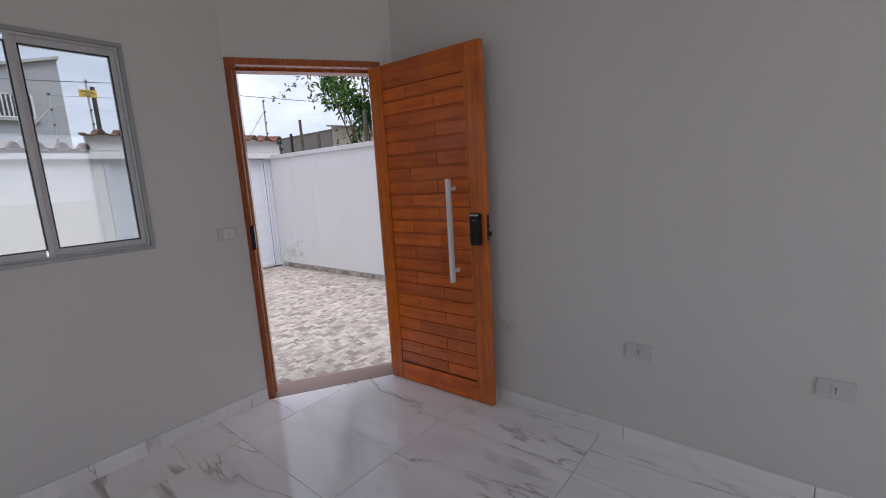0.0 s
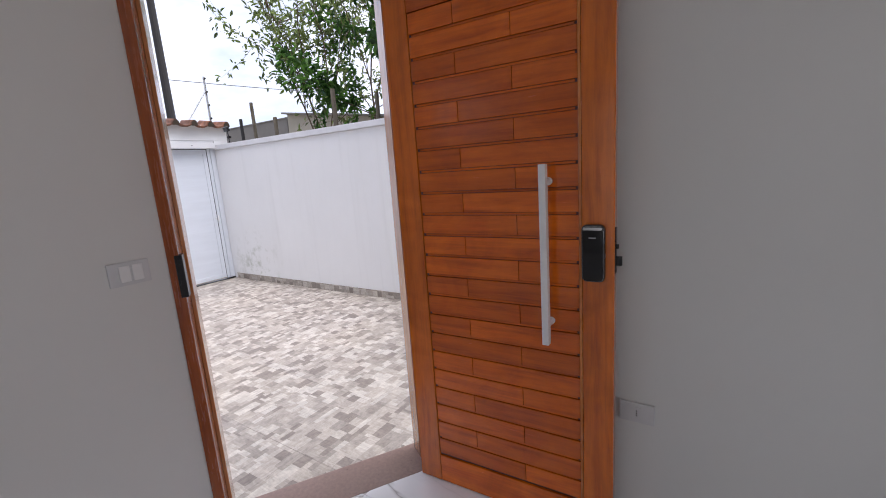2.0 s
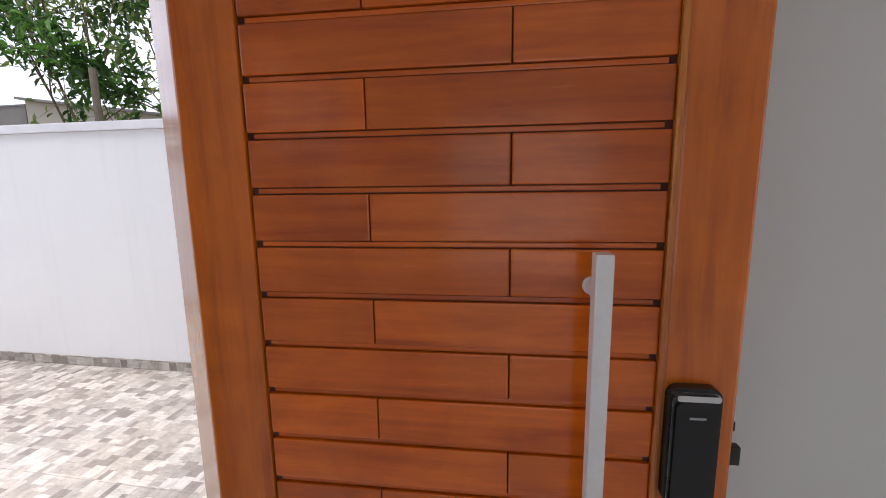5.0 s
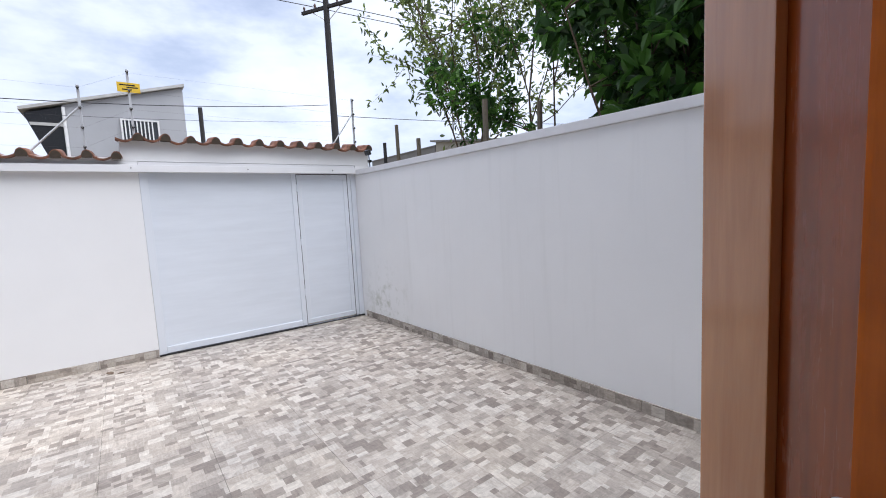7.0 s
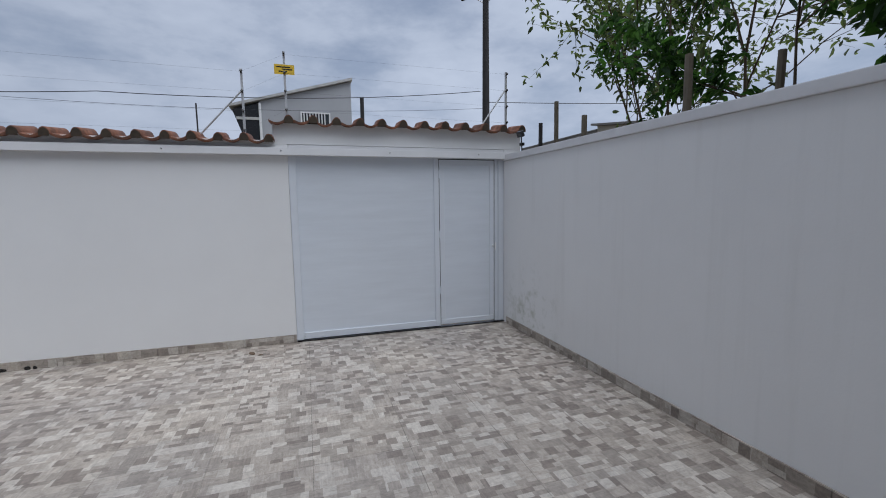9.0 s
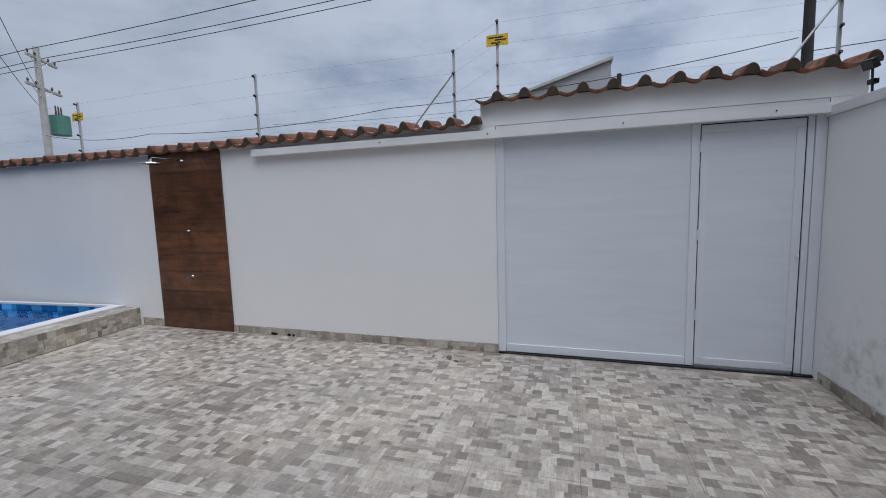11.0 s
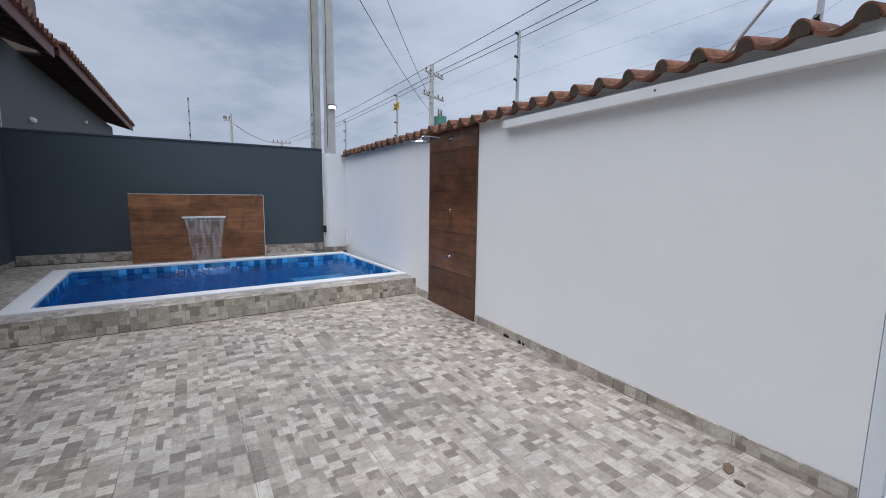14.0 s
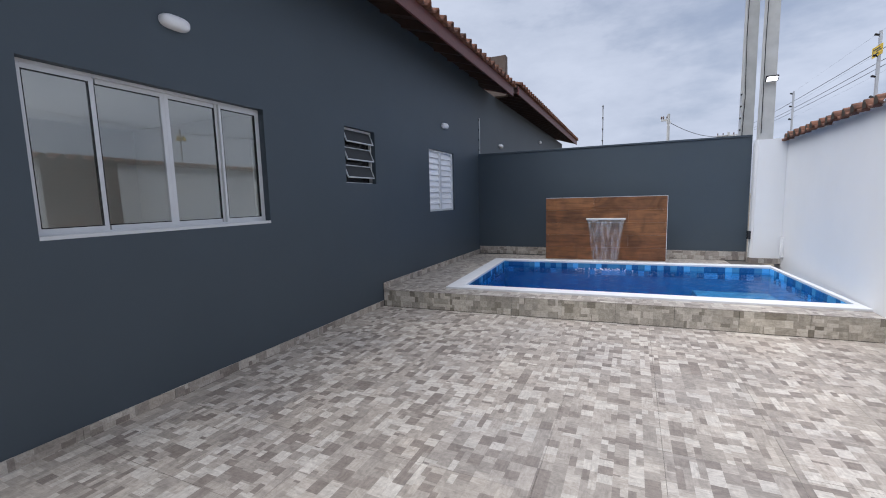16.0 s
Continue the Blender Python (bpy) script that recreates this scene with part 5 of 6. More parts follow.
def dry_leaf(x, y, turn, size):
    bm = bmesh.new()
    pts = [(-0.5, 0), (-0.2, 0.22), (0.2, 0.2), (0.5, 0.0), (0.2, -0.2), (-0.2, -0.22)]
    ring = [bm.verts.new((a * size, b * size, 0.012 + 0.02 * abs(b))) for a, b in pts]
    lo = [bm.verts.new((a * size, b * size, 0.008 + 0.02 * abs(b))) for a, b in pts]
    bm.faces.new(ring)
    bm.faces.new(lo[::-1])
    for k in range(6):
        bm.faces.new((ring[k], ring[(k + 1) % 6], lo[(k + 1) % 6], lo[k]))
    ob = part("dry_leaf", bm, M_DRYLEAF)
    ob.matrix_world = pose(x, y, YZ - 0.006, 0, 0, turn)
    tagged(ob, "curled grey-brown dry leaf lying on the yard tiles", "leaf", "dry leaves")


M_DRYLEAF = plain("dry_leaf_brown", rgb(0.16, 0.11, 0.075), 0.8, 0, 0.3, 30)
dry_leaf(-7.20, 1.33, 25, 0.12)
dry_leaf(-7.12, 1.42, 80, 0.06)

# ---- street: poles, cables, far building ----
M_POLE = plain("weathered_dark_pole", rgb(0.032, 0.030, 0.031), 0.85, 0, 0.3, 3, 0.2)
M_GREENBOX = plain("green_transformer_paint", rgb(0.10, 0.26, 0.21), 0.5, 0, 0.1, 5)
M_PORCELAIN = plain("brown_insulator", rgb(0.10, 0.05, 0.035), 0.3, 0, 0.1, 10, 0)


def utility_pole(x, y, top, mat, label, yaw, arms, radius=0.14):
    p = thing("utility_pole", label, "utility pole", pose(x, y, -0.3, 0, 0, yaw), "street poles")
    part("shaft", tube(bmesh.new(), (0, 0, 0), (0, 0, top + 0.3), radius * 1.25, radius * 0.8, 12), mat, p)
    ins = mesh_of("insulator", tube(tube(bmesh.new(), (0, 0, 0), (0, 0, 0.12), 0.03, 0.05, 8), (0, 0, 0.12), (0, 0, 0.2), 0.06, 0.03, 8), M_PORCELAIN)
    for z, half, off in arms:
        arm = part("crossarm", boxed(-half + off, half + off, -0.06, 0.06, z + 0.3 - 0.06, z + 0.3 + 0.06, bevel=0.008), mat, p)
        for k in (-0.9, -0.45, 0.45, 0.9):
            piece("insulator", ins, arm, pose(off + half * k, 0, z + 0.36))
        for s in (-1, 1):
            part("strut", tube(bmesh.new(), (s * half * 0.6, 0.05, z + 0.26), (0, 0.05, z - 0.25), 0.02, seg=6), M_STEEL, arm)
    return p


tp = utility_pole(-19.0, -23.4, 9.85, M_CONCRETE, "pale street pole with crossarms and a green transformer", 30, [(9.3, 1.15, -0.35), (7.85, 1.35, -0.3)], 0.165)
bm = tube(bmesh.new(), (-0.78, 0.25, 5.9), (-0.78, 0.25, 6.9), 0.44, seg=18)
tr_body = part("transformer", bm, M_GREENBOX, tp, "round green pole transformer")
for dx in (-0.98, -0.75, -0.52):
    part("bushing", tube(bmesh.new(), (dx, 0.25, 6.9), (dx, 0.25, 7.4), 0.05, 0.03, 8), M_PORCELAIN, tr_body)
utility_pole(-19.0, 9.26, 10.35, M_POLE, "dark weathered street pole behind the gate", 30, [(9.95, 1.25, 0.0)], 0.145)
utility_pole(-7.4, -31.0, 6.6, M_CONCRETE, "thin pale street pole far beyond the houses", 0, [(6.2, 0.25, 0.2)], 0.10)
utility_pole(-13.0, -44.0, 6.6, M_CONCRETE, "far street pole with a crossarm", 0, [(6.3, 0.9, 0)], 0.12)
A = [(-20.2, -23.9, 9.55), (-19.6, -23.7, 9.55), (-18.5, -23.1, 9.55)]
B = [(-20.0, 8.7, 10.3), (-19.4, 9.05, 10.3), (-18.0, 9.85, 10.3)]
for a, b in zip(A, B):
    wire("power_line", "dark overhead power line along the street", [a, b], 0.018, M_WIRE, 0.25, "overhead power lines")
    wire("power_line", "dark overhead power line along the street", [b, (b[0] + 5, 48, 10.6)], 0.018, M_WIRE, 0.3, "overhead power lines")
    wire("power_line", "dark overhead power line along the street", [a, (a[0] + 2, -60, 8.5)], 0.018, M_WIRE, 0.3, "overhead power lines")
for dx in (0.0, 0.9):
    wire("service_cable", "dark service cable from the pole to the concrete posts", [(-18.7, -23.2, 7.8 - dx), (-7.2 + dx * 0.3, -6.6 - dx * 0.6, 8.3 - dx * 1.1)], 0.012, M_BLACKCABLE, 0.3, "service cables")
wire("street_cable", "black telephone cable sagging along the street", [(-18.95, 9.0, 5.95), (-18.8, -4.1, 5.06), (-18.2, -15.5, 4.85), (-18.9, -23.3, 5.45)], 0.013, M_BLACKCABLE, 0.25, "street cables")
wire("street_cable", "black telephone cable sagging along the street", [(-18.95, 9.2, 5.28), (-18.9, -9.5, 4.9)], 0.006, M_BLACKCABLE, 0.35, "street cables")
wire("street_cable", "black telephone cable sagging along the street", [(-18.95, 9.3, 5.53), (-9.0, 30.0, 5.2)], 0.014, M_BLACKCABLE, 0.3, "street cables")
wire("street_cable", "black telephone cable sagging along the street", [(-7.1, -31, 6.3), (-13.0, -44.0, 6.3)], 0.02, M_BLACKCABLE, 0.5, "street cables")


def grey_building():
    b = thing("grey_building", "grey rendered house with sloping roof and barred window", "house", pose(-21.1, 0, 0))
    y0, y1, d = 0.40, 4.00, 7.0
    zt = lambda y: 5.53 + (y - y0) * 0.279
    bm = bmesh.new()
    outline = [(y0, -0.3), (y1, -0.3), (y1, zt(y1)), (y0, zt(y0))]
    fr = [bm.verts.new((0, y, z)) for y, z in outline]
    bk = [bm.verts.new((-d, y, z)) for y, z in outline]
    bm.faces.new(fr)
    bm.faces.new(bk[::-1])
    for i in range(4):
        j = (i + 1) % 4
        bm.faces.new((fr[i], bk[i], bk[j], fr[j]))
    part("wall", bm, M_GREYHOUSE, b)
    roof = bmesh.new()
    ya, yb = -0.69, y1 + 0.06
    pts = [(ya, zt(ya) + 0.02), (yb, zt(yb) + 0.02), (yb, zt(yb) + 0.12), (ya, zt(ya) + 0.12)]
    fr = [roof.verts.new((0.15, y, z)) for y, z in pts]
    bk = [roof.verts.new((-d, y, z)) for y, z in pts]
    roof.faces.new(fr)
    roof.faces.new(bk[::-1])
    for i in range(4):
        j = (i + 1) % 4
        roof.faces.new((fr[i], bk[i], bk[j], fr[j]))
    part("roof", roof, M_CONCRETE, b, "pale sloping roof slab")
    # Black block modelled in place of the shade below the roof overhang.
    soff = bmesh.new()
    tri = [(-0.60, 5.18), (-0.10, 3.75), (0.38, 3.62), (0.38, 5.46)]
    fr = [soff.verts.new((-0.02, y, z)) for y, z in tri]
    bk = [soff.verts.new((-d, y, z)) for y, z in tri]
    soff.faces.new(fr)
    soff.faces.new(bk[::-1])
    for i in range(4):
        j = (i + 1) % 4
        soff.faces.new((fr[i], bk[i], bk[j], fr[j]))
    part("eave_shade_block", soff, M_BLACK, b, "black block standing for the shade under the roof")
    part("beam", boxed(-0.018, 0.03, -0.46, 0.38, 4.80, 4.90), M_CONCRETE, b, "pale beam across the dark side")
    part("downpipe", tube(bmesh.new(), (0.05, 0.42, -0.3), (0.05, 0.42, 5.45), 0.05, seg=10), M_PLASTIC, b, "white rainwater pipe")
    win = part("window", boxed(0.002, 0.05, 1.94, 3.12, 4.36, 5.20), M_DARKGLASS, b, "window behind pale bars")
    part("sill", boxed(0.002, 0.14, 1.86, 3.22, 4.26, 4.34), M_CONCRETE, win)
    for a in ((1.94, 2.00, 4.36, 5.20), (3.06, 3.12, 4.36, 5.20), (2.001, 3.059, 4.36, 4.41), (2.001, 3.059, 5.15, 5.20)):
        part("frame", boxed(0.052, 0.09, *a), M_PLASTIC, win)
    for k in range(8):
        part("bar", boxed(0.055, 0.085, 2.055 + k * 0.117, 2.095 + k * 0.117, 4.411, 5.149), M_PLASTIC, win)


M_DARKGLASS = plain("dark_window", rgb(0.04, 0.045, 0.05), 0.15, 0, 0.1, 5, 0)
grey_building()


def garden_wall():
    w = thing("garden_wall", "low weathered grey block wall beyond the trees", "wall", pose(-13.7, 9.1, -0.3))
    part("wall", boxed(-1.9, 2.0, 0, 0.15, 0, 3.50, bevel=0.006), M_OLDGREY, w)
    part("capping", boxed(-1.92, 2.02, -0.02, 0.17, 3.501, 3.535, bevel=0.006), M_OLDGREY, w)
    h = thing("shed", "small cream rendered shed with a sloping top beyond the trees", "shed", pose(-11.6, 9.0, -0.3))
    bm = bmesh.new()
    prof = [(0.06, 0.0), (4.2, 0.0), (4.2, 3.02), (0.06, 3.58)]
    f = [bm.verts.new((x, 0.0, z)) for x, z in prof]
    b = [bm.verts.new((x, 3.0, z)) for x, z in prof]
    bm.faces.new(f)
    bm.faces.new(b[::-1])
    for k in range(4):
        bm.faces.new((f[k], b[k], b[(k + 1) % 4], f[(k + 1) % 4]))
    bmesh.ops.recalc_face_normals(bm, faces=bm.faces)
    part("wall", bm, M_CREAM, h)
    bm = bmesh.new()
    prof = [(-0.05, 3.60), (4.35, 3.005), (4.35, 3.055), (-0.05, 3.65)]
    f = [bm.verts.new((x, -0.12, z)) for x, z in prof]
    b = [bm.verts.new((x, 3.1, z)) for x, z in prof]
    bm.faces.new(f)
    bm.faces.new(b[::-1])
    for k in range(4):
        bm.faces.new((f[k], b[k], b[(k + 1) % 4], f[(k + 1) % 4]))
    bmesh.ops.recalc_face_normals(bm, faces=bm.faces)
    part("roof", bm, M_OLDGREY, h)


M_OLDGREY = painted_plaster("old_grey_block", rgb(0.24, 0.23, 0.215), 0.9, 0.25, 0.3)
M_CREAM = painted_plaster("cream_render", rgb(0.46, 0.43, 0.36), 0.85, 0.15, 0.2)
garden_wall()


def thin_post(x, y, z1, r, label):
    ob = part("street_post", tube(bmesh.new(), (0, 0, -0.3), (0, 0, z1), r, r * 0.9, 8), M_POLE)
    ob.matrix_world = pose(x, y, 0)
    tagged(ob, label, "post", "street posts")


thin_post(-15.5, -0.70, 4.15, 0.022, "thin dark metal post across the street")
thin_post(-15.9, 3.75, 4.66, 0.066, "short dark timber post across the street")


def spot_lamp():
    t = thing("spot_lamp", "small black floodlight on a short stem at the wall end", "lamp", pose(-7.10, 4.47, 2.004))
    part("foot", boxed(-0.03, 0.03, -0.03, 0.03, 0, 0.012, bevel=0.003), M_BLACK, t)
    part("stem", tube(bmesh.new(), (0, 0, 0.01), (-0.015, 0, 0.20), 0.008), M_BLACK, t)
    part("sensor", boxed(-0.03, 0.03, -0.02, 0.02, 0.085, 0.12, bevel=0.006), M_BLACK, t)
    head = part("head", boxed(-0.045, 0.045, -0.02, 0.02, -0.035, 0.035, bevel=0.006), M_BLACK, t, "", pose(-0.012, -0.015, 0.225, 25, 0, 20))
    part("lens", boxed(-0.034, 0.034, -0.023, -0.0205, -0.025, 0.025), M_DARKGLASS, head)


spot_lamp()


# ---- plants behind the boundary wall ----
def leaf_material(name, base, tip):
    m = Mat(name, base, 0.45)
    g = m.n("ShaderNodeNewGeometry")
    m.color(m.ramp(g.outputs["Random Per Island"], [(0.0, scaled(base, 0.6)), (0.5, base), (1.0, tip)]))
    m.b.inputs["Transmission Weight"].default_value = 0.0
    m.b.inputs["Subsurface Weight"].default_value = 0.0
    tl = m.n("ShaderNodeBsdfTranslucent")
    m.link(m.ramp(g.outputs["Random Per Island"], [(0.0, base), (1.0, scaled(tip, 1.6))]), tl.inputs["Color"])
    mx = m.n("ShaderNodeMixShader")
    mx.inputs[0].default_value = 0.40
    out = m.nt.nodes["Material Output"]
    m.link(m.b.outputs[0], mx.inputs[1])
    m.link(tl.outputs[0], mx.inputs[2])
    m.link(mx.outputs[0], out.inputs["Surface"])
    return m.m


M_LEAF_S = leaf_material("small_green_leaves", rgb(0.080, 0.112, 0.040), rgb(0.20, 0.26, 0.075))
M_LEAF_L = leaf_material("large_glossy_leaves", rgb(0.026, 0.075, 0.016), rgb(0.09, 0.21, 0.030))
M_BARK = plain("brown_bark", rgb(0.12, 0.085, 0.055), 0.9, 0, 0.3, 12, 0.3)
M_STAKE = plain("weathered_wood_stake", rgb(0.16, 0.135, 0.10), 0.9, 0, 0.3, 9, 0.3)


def leaf_faces(verts, faces, p, d, up, size, width, fold):
    side = d.cross(up).normalized() * width * size
    nrm = side.cross(d).normalized()
    b = len(verts)
    lo, hi = p + d * size * 0.30, p + d * size * 0.66
    tip = p + d * size - nrm * size * 0.10
    lift = nrm * fold * size
    verts += [tuple(p), tuple(lo + side * 0.46 + lift), tuple(hi + side * 0.40 + lift), tuple(tip), tuple(hi - side * 0.40 + lift), tuple(lo - side * 0.46 + lift)]
    faces += [(b, b + 1, b + 2, b + 3), (b, b + 3, b + 4, b + 5)]


def bush(name, label, stems, seed, leaf_mat, size, width, per_twig, spread):
    """Stems are (foot, head, radius); each carries limbs, twigs and leaves."""
    r = random.Random(seed)
    t = thing(name, label, "tree", pose(*stems[0][0]))
    org = Vector(stems[0][0])
    wood = bmesh.new()
    verts, faces = [], []

    def rv(k):
        return Vector((r.gauss(0, k), r.gauss(0, k), r.gauss(0, k)))

    def over_wall(p):
        return (p + org).y < 4.85

    def branch(a, d, length, rad, level):
        p = a.copy()
        if over_wall(p + d * length):
            d = Vector((d.x, abs(d.y), d.z))
        n = 5
        for k in range(n):
            q = p + d * (length / n)
            if over_wall(q):
                break
            tube(wood, p, q, rad * (1 - 0.14 * k), rad * (1 - 0.14 * (k + 1)), 6 if level == 0 else 4, caps=False)
            d = (d + rv(0.10) + Vector((0, 0, 0.03))).normalized()
            p = q
            if level < 2 and k >= (2 if level == 0 else 1):
                for _ in range(2 if level == 0 else r.choice((1, 2))):
                    nd = (d * 0.55 + rv(0.55) * spread + Vector((0, 0, 0.12))).normalized()
                    branch(p, nd, length * r.uniform(0.34, 0.55), rad * 0.42, level + 1)
            if level >= 1:
                for _ in range(per_twig):
                    ld = (d * 0.3 + rv(0.6) + Vector((0, 0, -0.15))).normalized()
                    foot = p + rv(0.05)
                    if over_wall(foot) or over_wall(foot + ld * size * 1.3):
                        continue
                    leaf_faces(verts, faces, foot, ld, (Vector((0, 0, 1)) + rv(0.4)).normalized(), size * r.uniform(0.6, 1.25), width, 0.12)

    for foot, head, rad in stems:
        f, h = Vector(foot) - org, Vector(head) - org
        branch(f, (h - f).normalized(), (h - f).length, rad, 0)
    part("trunk", wood, M_BARK, t, "thin bare branches")
    me = bpy.data.meshes.new("crown")
    me.from_pydata(verts, [], faces)
    me.materials.append(leaf_mat)
    ob = new("crown", me)
    ob.parent = t
    tagged(ob, kind="stuff")
    return t


AIRY = "airy young tree with thin stems and small leaves behind the wall"
DENSE = "dense bush with large glossy green leaves behind the wall"
bush("tree", AIRY, [((-7.3, 6.7, -0.3), (-7.5, 6.5, 4.1), 0.022), ((-7.1, 6.8, -0.3), (-7.0, 6.8, 5.0), 0.026)], 3, M_LEAF_S, 0.122, 0.40, 4, 0.85)
bush("tree", AIRY, [((-6.6, 6.7, -0.3), (-6.5, 6.5, 4.6), 0.022), ((-6.1, 6.9, -0.3), (-5.9, 6.8, 5.3), 0.026)], 8, M_LEAF_S, 0.122, 0.40, 4, 0.85)
bush("tree", AIRY, [((-6.8, 6.6, -0.3), (-7.7, 6.5, 4.9), 0.026), ((-6.9, 6.7, -0.3), (-7.4, 6.6, 5.5), 0.026), ((-7.2, 6.5, -0.3), (-8.0, 6.4, 3.4), 0.018)], 17, M_LEAF_S, 0.122, 0.40, 4, 0.8)
bush("tree", DENSE, [((-4.9, 6.1, -0.3), (-4.9, 6.0, 3.9), 0.026), ((-4.3, 5.9, -0.3), (-4.2, 5.8, 4.0), 0.028), ((-3.9, 5.8, -0.3), (-3.8, 5.7, 4.2), 0.028), ((-4.1, 6.4, -0.3), (-4.0, 6.4, 4.8), 0.028)], 12, M_LEAF_L, 0.14, 0.42, 10, 0.85)
bush("tree", DENSE, [((-3.6, 5.7, -0.3), (-3.5, 5.6, 3.9), 0.028), ((-3.0, 5.8, -0.3), (-2.9, 5.7, 4.2), 0.028), ((-3.3, 6.4, -0.3), (-3.2, 6.3, 4.9), 0.028), ((-2.4, 5.8, -0.3), (-2.3, 5.7, 4.4), 0.028)], 21, M_LEAF_L, 0.15, 0.42, 15, 0.85)
bush("tree", DENSE, [((-3.5, 5.45, -0.3), (-3.6, 5.4, 3.2), 0.025), ((-2.9, 5.45, -0.3), (-2.8, 5.4, 3.3), 0.025), ((-2.3, 5.45, -0.3), (-2.2, 5.4, 3.4), 0.025), ((-1.6, 5.6, -0.3), (-1.6, 5.5, 3.8), 0.025)], 33, M_LEAF_L, 0.21, 0.48, 14, 0.8)


def stake(x, y, z1, r, mat, lean=0):
    s = tube(bmesh.new(), (0, 0, -0.3), (lean, 0, z1), r, r * 0.85, 8)
    ob = part("stake", s, mat)
    ob.matrix_world = pose(x, y, 0)
    return tagged(ob, "rough weathered wooden stake behind the boundary wall", "stake", "stakes behind the wall")


STAKES = [(-7.56, 5.0, 2.46, 0.032, M_POLE), (-7.45, 5.2, 2.74, 0.034, M_STAKE, -0.05), (-6.62, 5.0, 2.38, 0.036, M_STAKE), (-5.25, 5.0, 2.60, 0.038, M_STAKE), (-4.85, 5.4, 2.52, 0.034, M_STAKE, 0.06)]
for st in STAKES:
    stake(*st)


# ---- tiles of the floors ----
def clip_poly(poly, px, py, nx, ny):
    """Keeps the part of a convex outline on the side that (nx, ny) points to."""
    out = []
    for i, a in enumerate(poly):
        b = poly[(i + 1) % len(poly)]
        da, db = (a[0] - px) * nx + (a[1] - py) * ny, (b[0] - px) * nx + (b[1] - py) * ny
        if da >= 0:
            out.append(a)
        if da * db < 0:
            u = da / (da - db)
            out.append((a[0] + (b[0] - a[0]) * u, a[1] + (b[1] - a[1]) * u))
    return out


def area_of(p):
    return abs(sum(p[i][0] * p[(i + 1) % len(p)][1] - p[(i + 1) % len(p)][0] * p[i][1] for i in range(len(p)))) / 2


def pave(parent, name, mat, x0, y0, pitch, gap, z0, z1, xr, yr, cuts):
    """Square tiles on a grid, whole ones sharing a mesh, those at the edges cut to the outline."""
    h = pitch / 2 - gap / 2
    whole = mesh_of(name, boxed(-h, h, -h, h, 0, z1 - z0, bevel=0.0012), mat)
    inv = parent.matrix_world.inverted()
    for i in range(math.floor((xr[0] - x0) / pitch), math.ceil((xr[1] - x0) / pitch)):
        for j in range(math.floor((yr[0] - y0) / pitch), math.ceil((yr[1] - y0) / pitch)):
            cx, cy = x0 + (i + 0.5) * pitch, y0 + (j + 0.5) * pitch
            full = [(cx - h, cy - h), (cx + h, cy - h), (cx + h, cy + h), (cx - h, cy + h)]
            poly = full
            for c in cuts:
                if poly:
                    poly = clip_poly(poly, *c)
            if len(poly) < 3 or area_of(poly) < 2e-3:
                continue
            if area_of(poly) > area_of(full) - 1e-6:
                me = whole
            else:
                me = mesh_of(name, prism(bmesh.new(), [(a - cx, b - cy) for a, b in poly], 0, z1 - z0), mat)
            ob = new(name, me)
            ob.parent = parent
            ob.matrix_local = inv @ pose(cx, cy, z0)


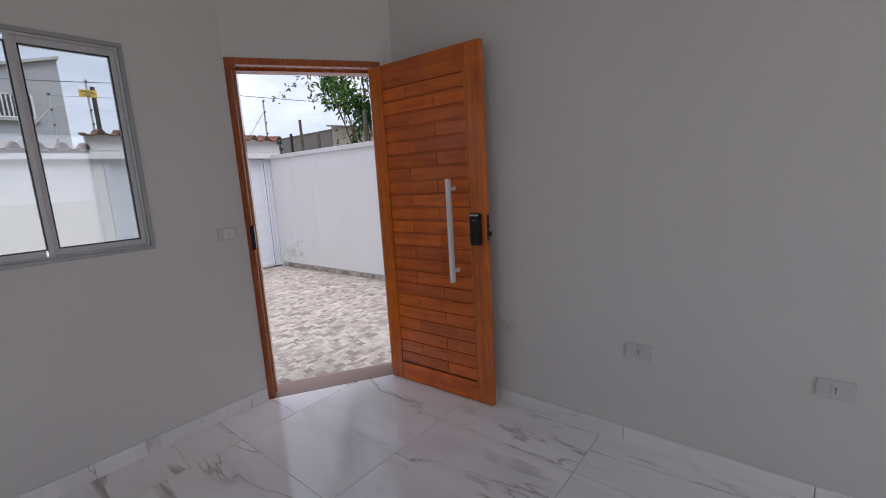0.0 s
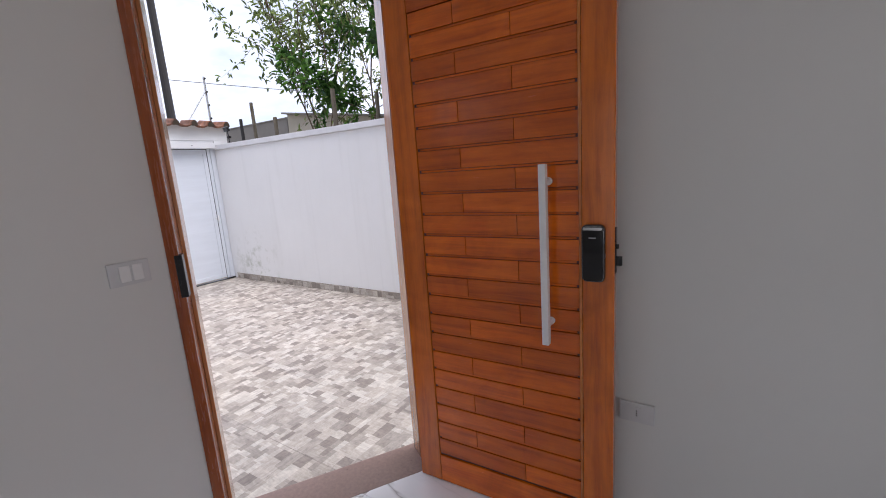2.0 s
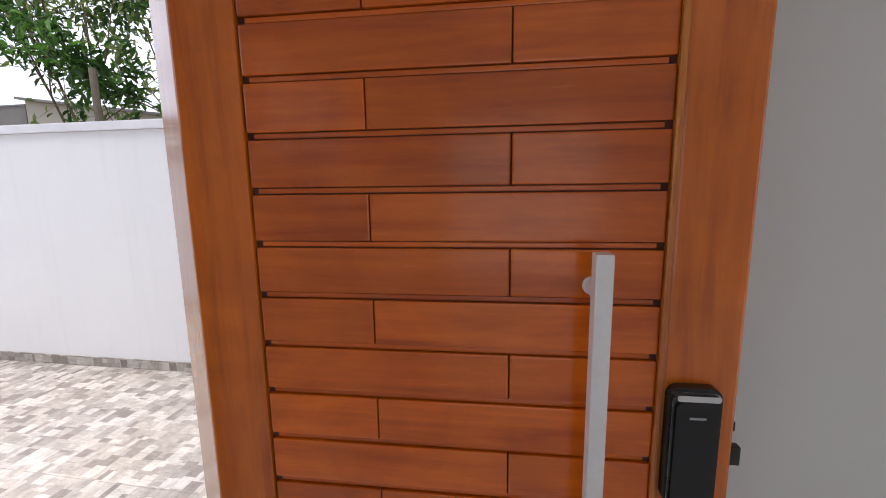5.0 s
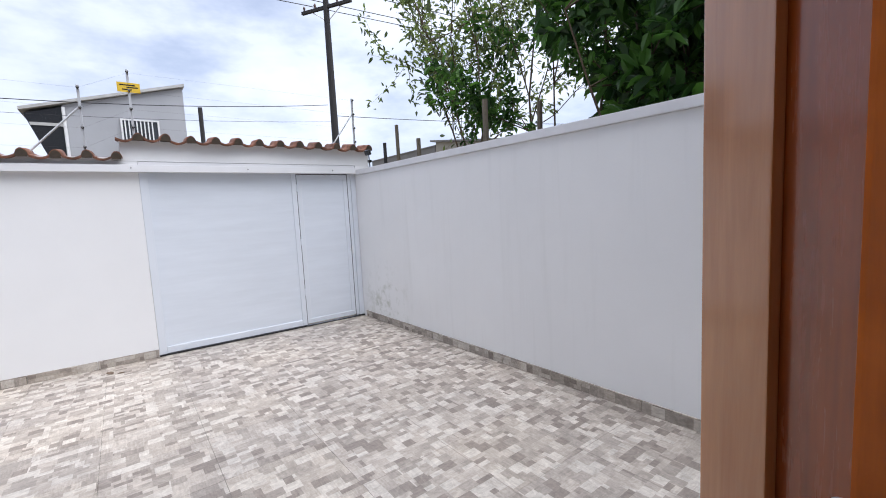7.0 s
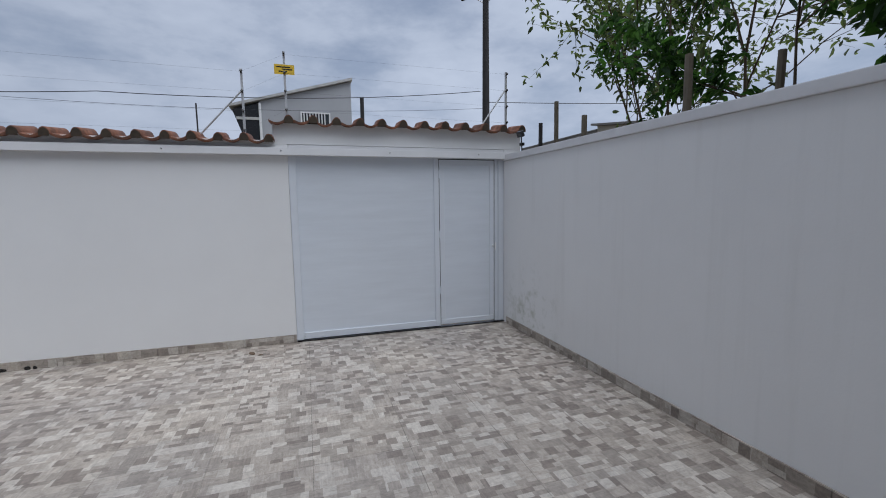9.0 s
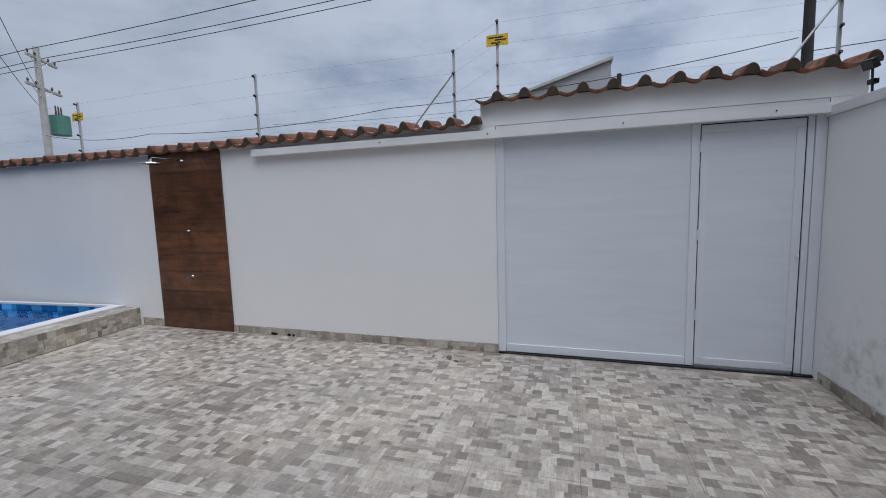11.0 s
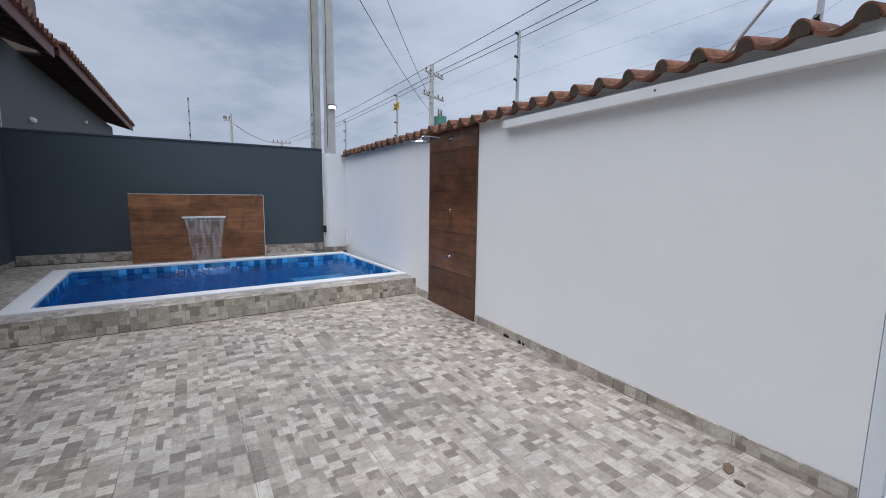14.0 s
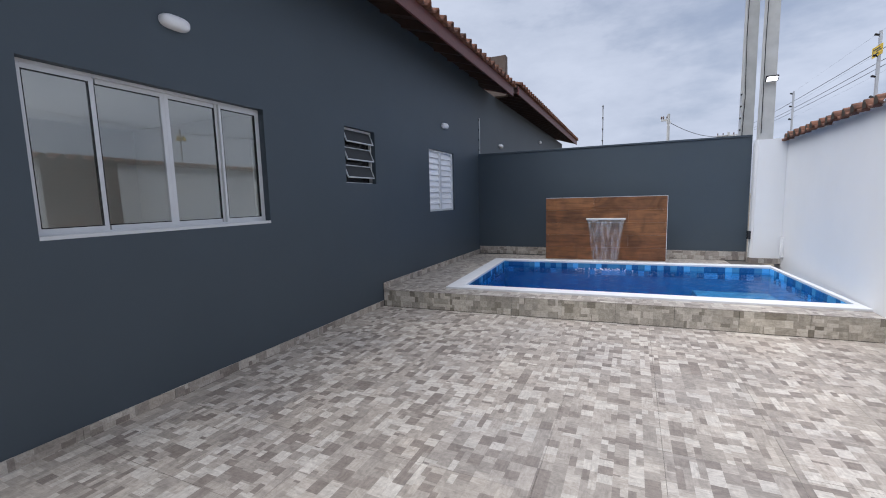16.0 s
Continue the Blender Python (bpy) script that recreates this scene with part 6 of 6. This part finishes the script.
bpy.context.view_layer.update()
wn = (0.99976, -0.0221)
nn = (0.0165, -0.99986)
sk = (-math.sin(math.atan2(0.858, 0.535)), math.cos(math.atan2(0.858, 0.535)))
pave(yard, "paving_tile", M_YARD, -4.97, 3.12, 0.605, 0.0015, YZ - 0.006, YZ, (-7.7, -2.285), (-3.2, 4.5),
     [(XE, 0, -1, 0), (WEST_A[0], WEST_A[1], *wn), (SIDE_A[0], SIDE_A[1], *nn), (-2.287, -2.832, -0.0547, 1)])
pave(yard, "paving_tile", M_YARD, -4.97, 3.12, 0.605, 0.0015, YZ - 0.006, YZ, (-2.285, -0.6), (1.2, 4.5),
     [(XE, 0, 1, 0), (SIDE_A[0], SIDE_A[1], *nn), (DOOR_A[0] + sk[0] * 0.206, DOOR_A[1] + sk[1] * 0.206, *sk)])
pave(yard, "paving_tile", M_YARD, -4.97, 3.12, 0.605, 0.0015, YZ - 0.006, YZ, (-2.285, 3.5), (2.2, 4.6),
     [(0, RY + 0.175, 0, 1), (3.495, 0, -1, 0), (SIDE_A[0], SIDE_A[1], *nn), (DOOR_A[0] + sk[0] * 0.206, DOOR_A[1] + sk[1] * 0.206, -sk[0], -sk[1])])
pave(floor, "marble_tile", M_MARBLE, -1.85, 1.735, 0.80, 0.0025, -0.004, 0.0, (-2.1, 2.2), (-2.3, 2.12),
     [(XI + 0.001, 0, 1, 0), (0, RY - 0.001, 0, -1), (DOOR_A[0] - sk[0] * 0.004, DOOR_A[1] - sk[1] * 0.004, -sk[0], -sk[1])])
plat = bpy.data.objects["pool_platform"]


def deck(parent, x0, x1, y0, y1, step, flat):
    """Deck or face tiles in the platform's own frame."""
    n, k = max(1, round((x1 - x0) / step)), max(1, round((y1 - y0) / step)) if flat else 1
    w, d = (x1 - x0) / n, (y1 - y0) / k
    if flat:
        me = mesh_of("deck_tile", boxed(0.0015, w - 0.0015, 0.0015, d - 0.0015, 0.0, 0.008, bevel=0.001), M_YARD)
    else:
        me = mesh_of("face_tile", boxed(0.0015, w - 0.0015, 0.0, 0.009, 0.0, y1 - y0, bevel=0.001), M_POOLFACE)
    for i in range(n):
        for j in range(k):
            piece("deck_tile" if flat else "face_tile", me, parent, pose(x0 + i * w, y0 + j * d, 0.068) if flat else pose(x0 + i * w, -0.009, y0))


deck(plat, 0.005, PL_LEN - 0.01, -0.298, 0.0, 0.6, True)
deck(plat, px1 + 0.222, PL_LEN - 0.01, -3.06, -0.30, 0.6, True)
deck(plat, 0.5, PL_LEN - 0.01, -3.85, -3.06, 0.6, True)
deck(plat, 0.005, PL_LEN - 0.01, -0.150, 0.066, 0.6, False)
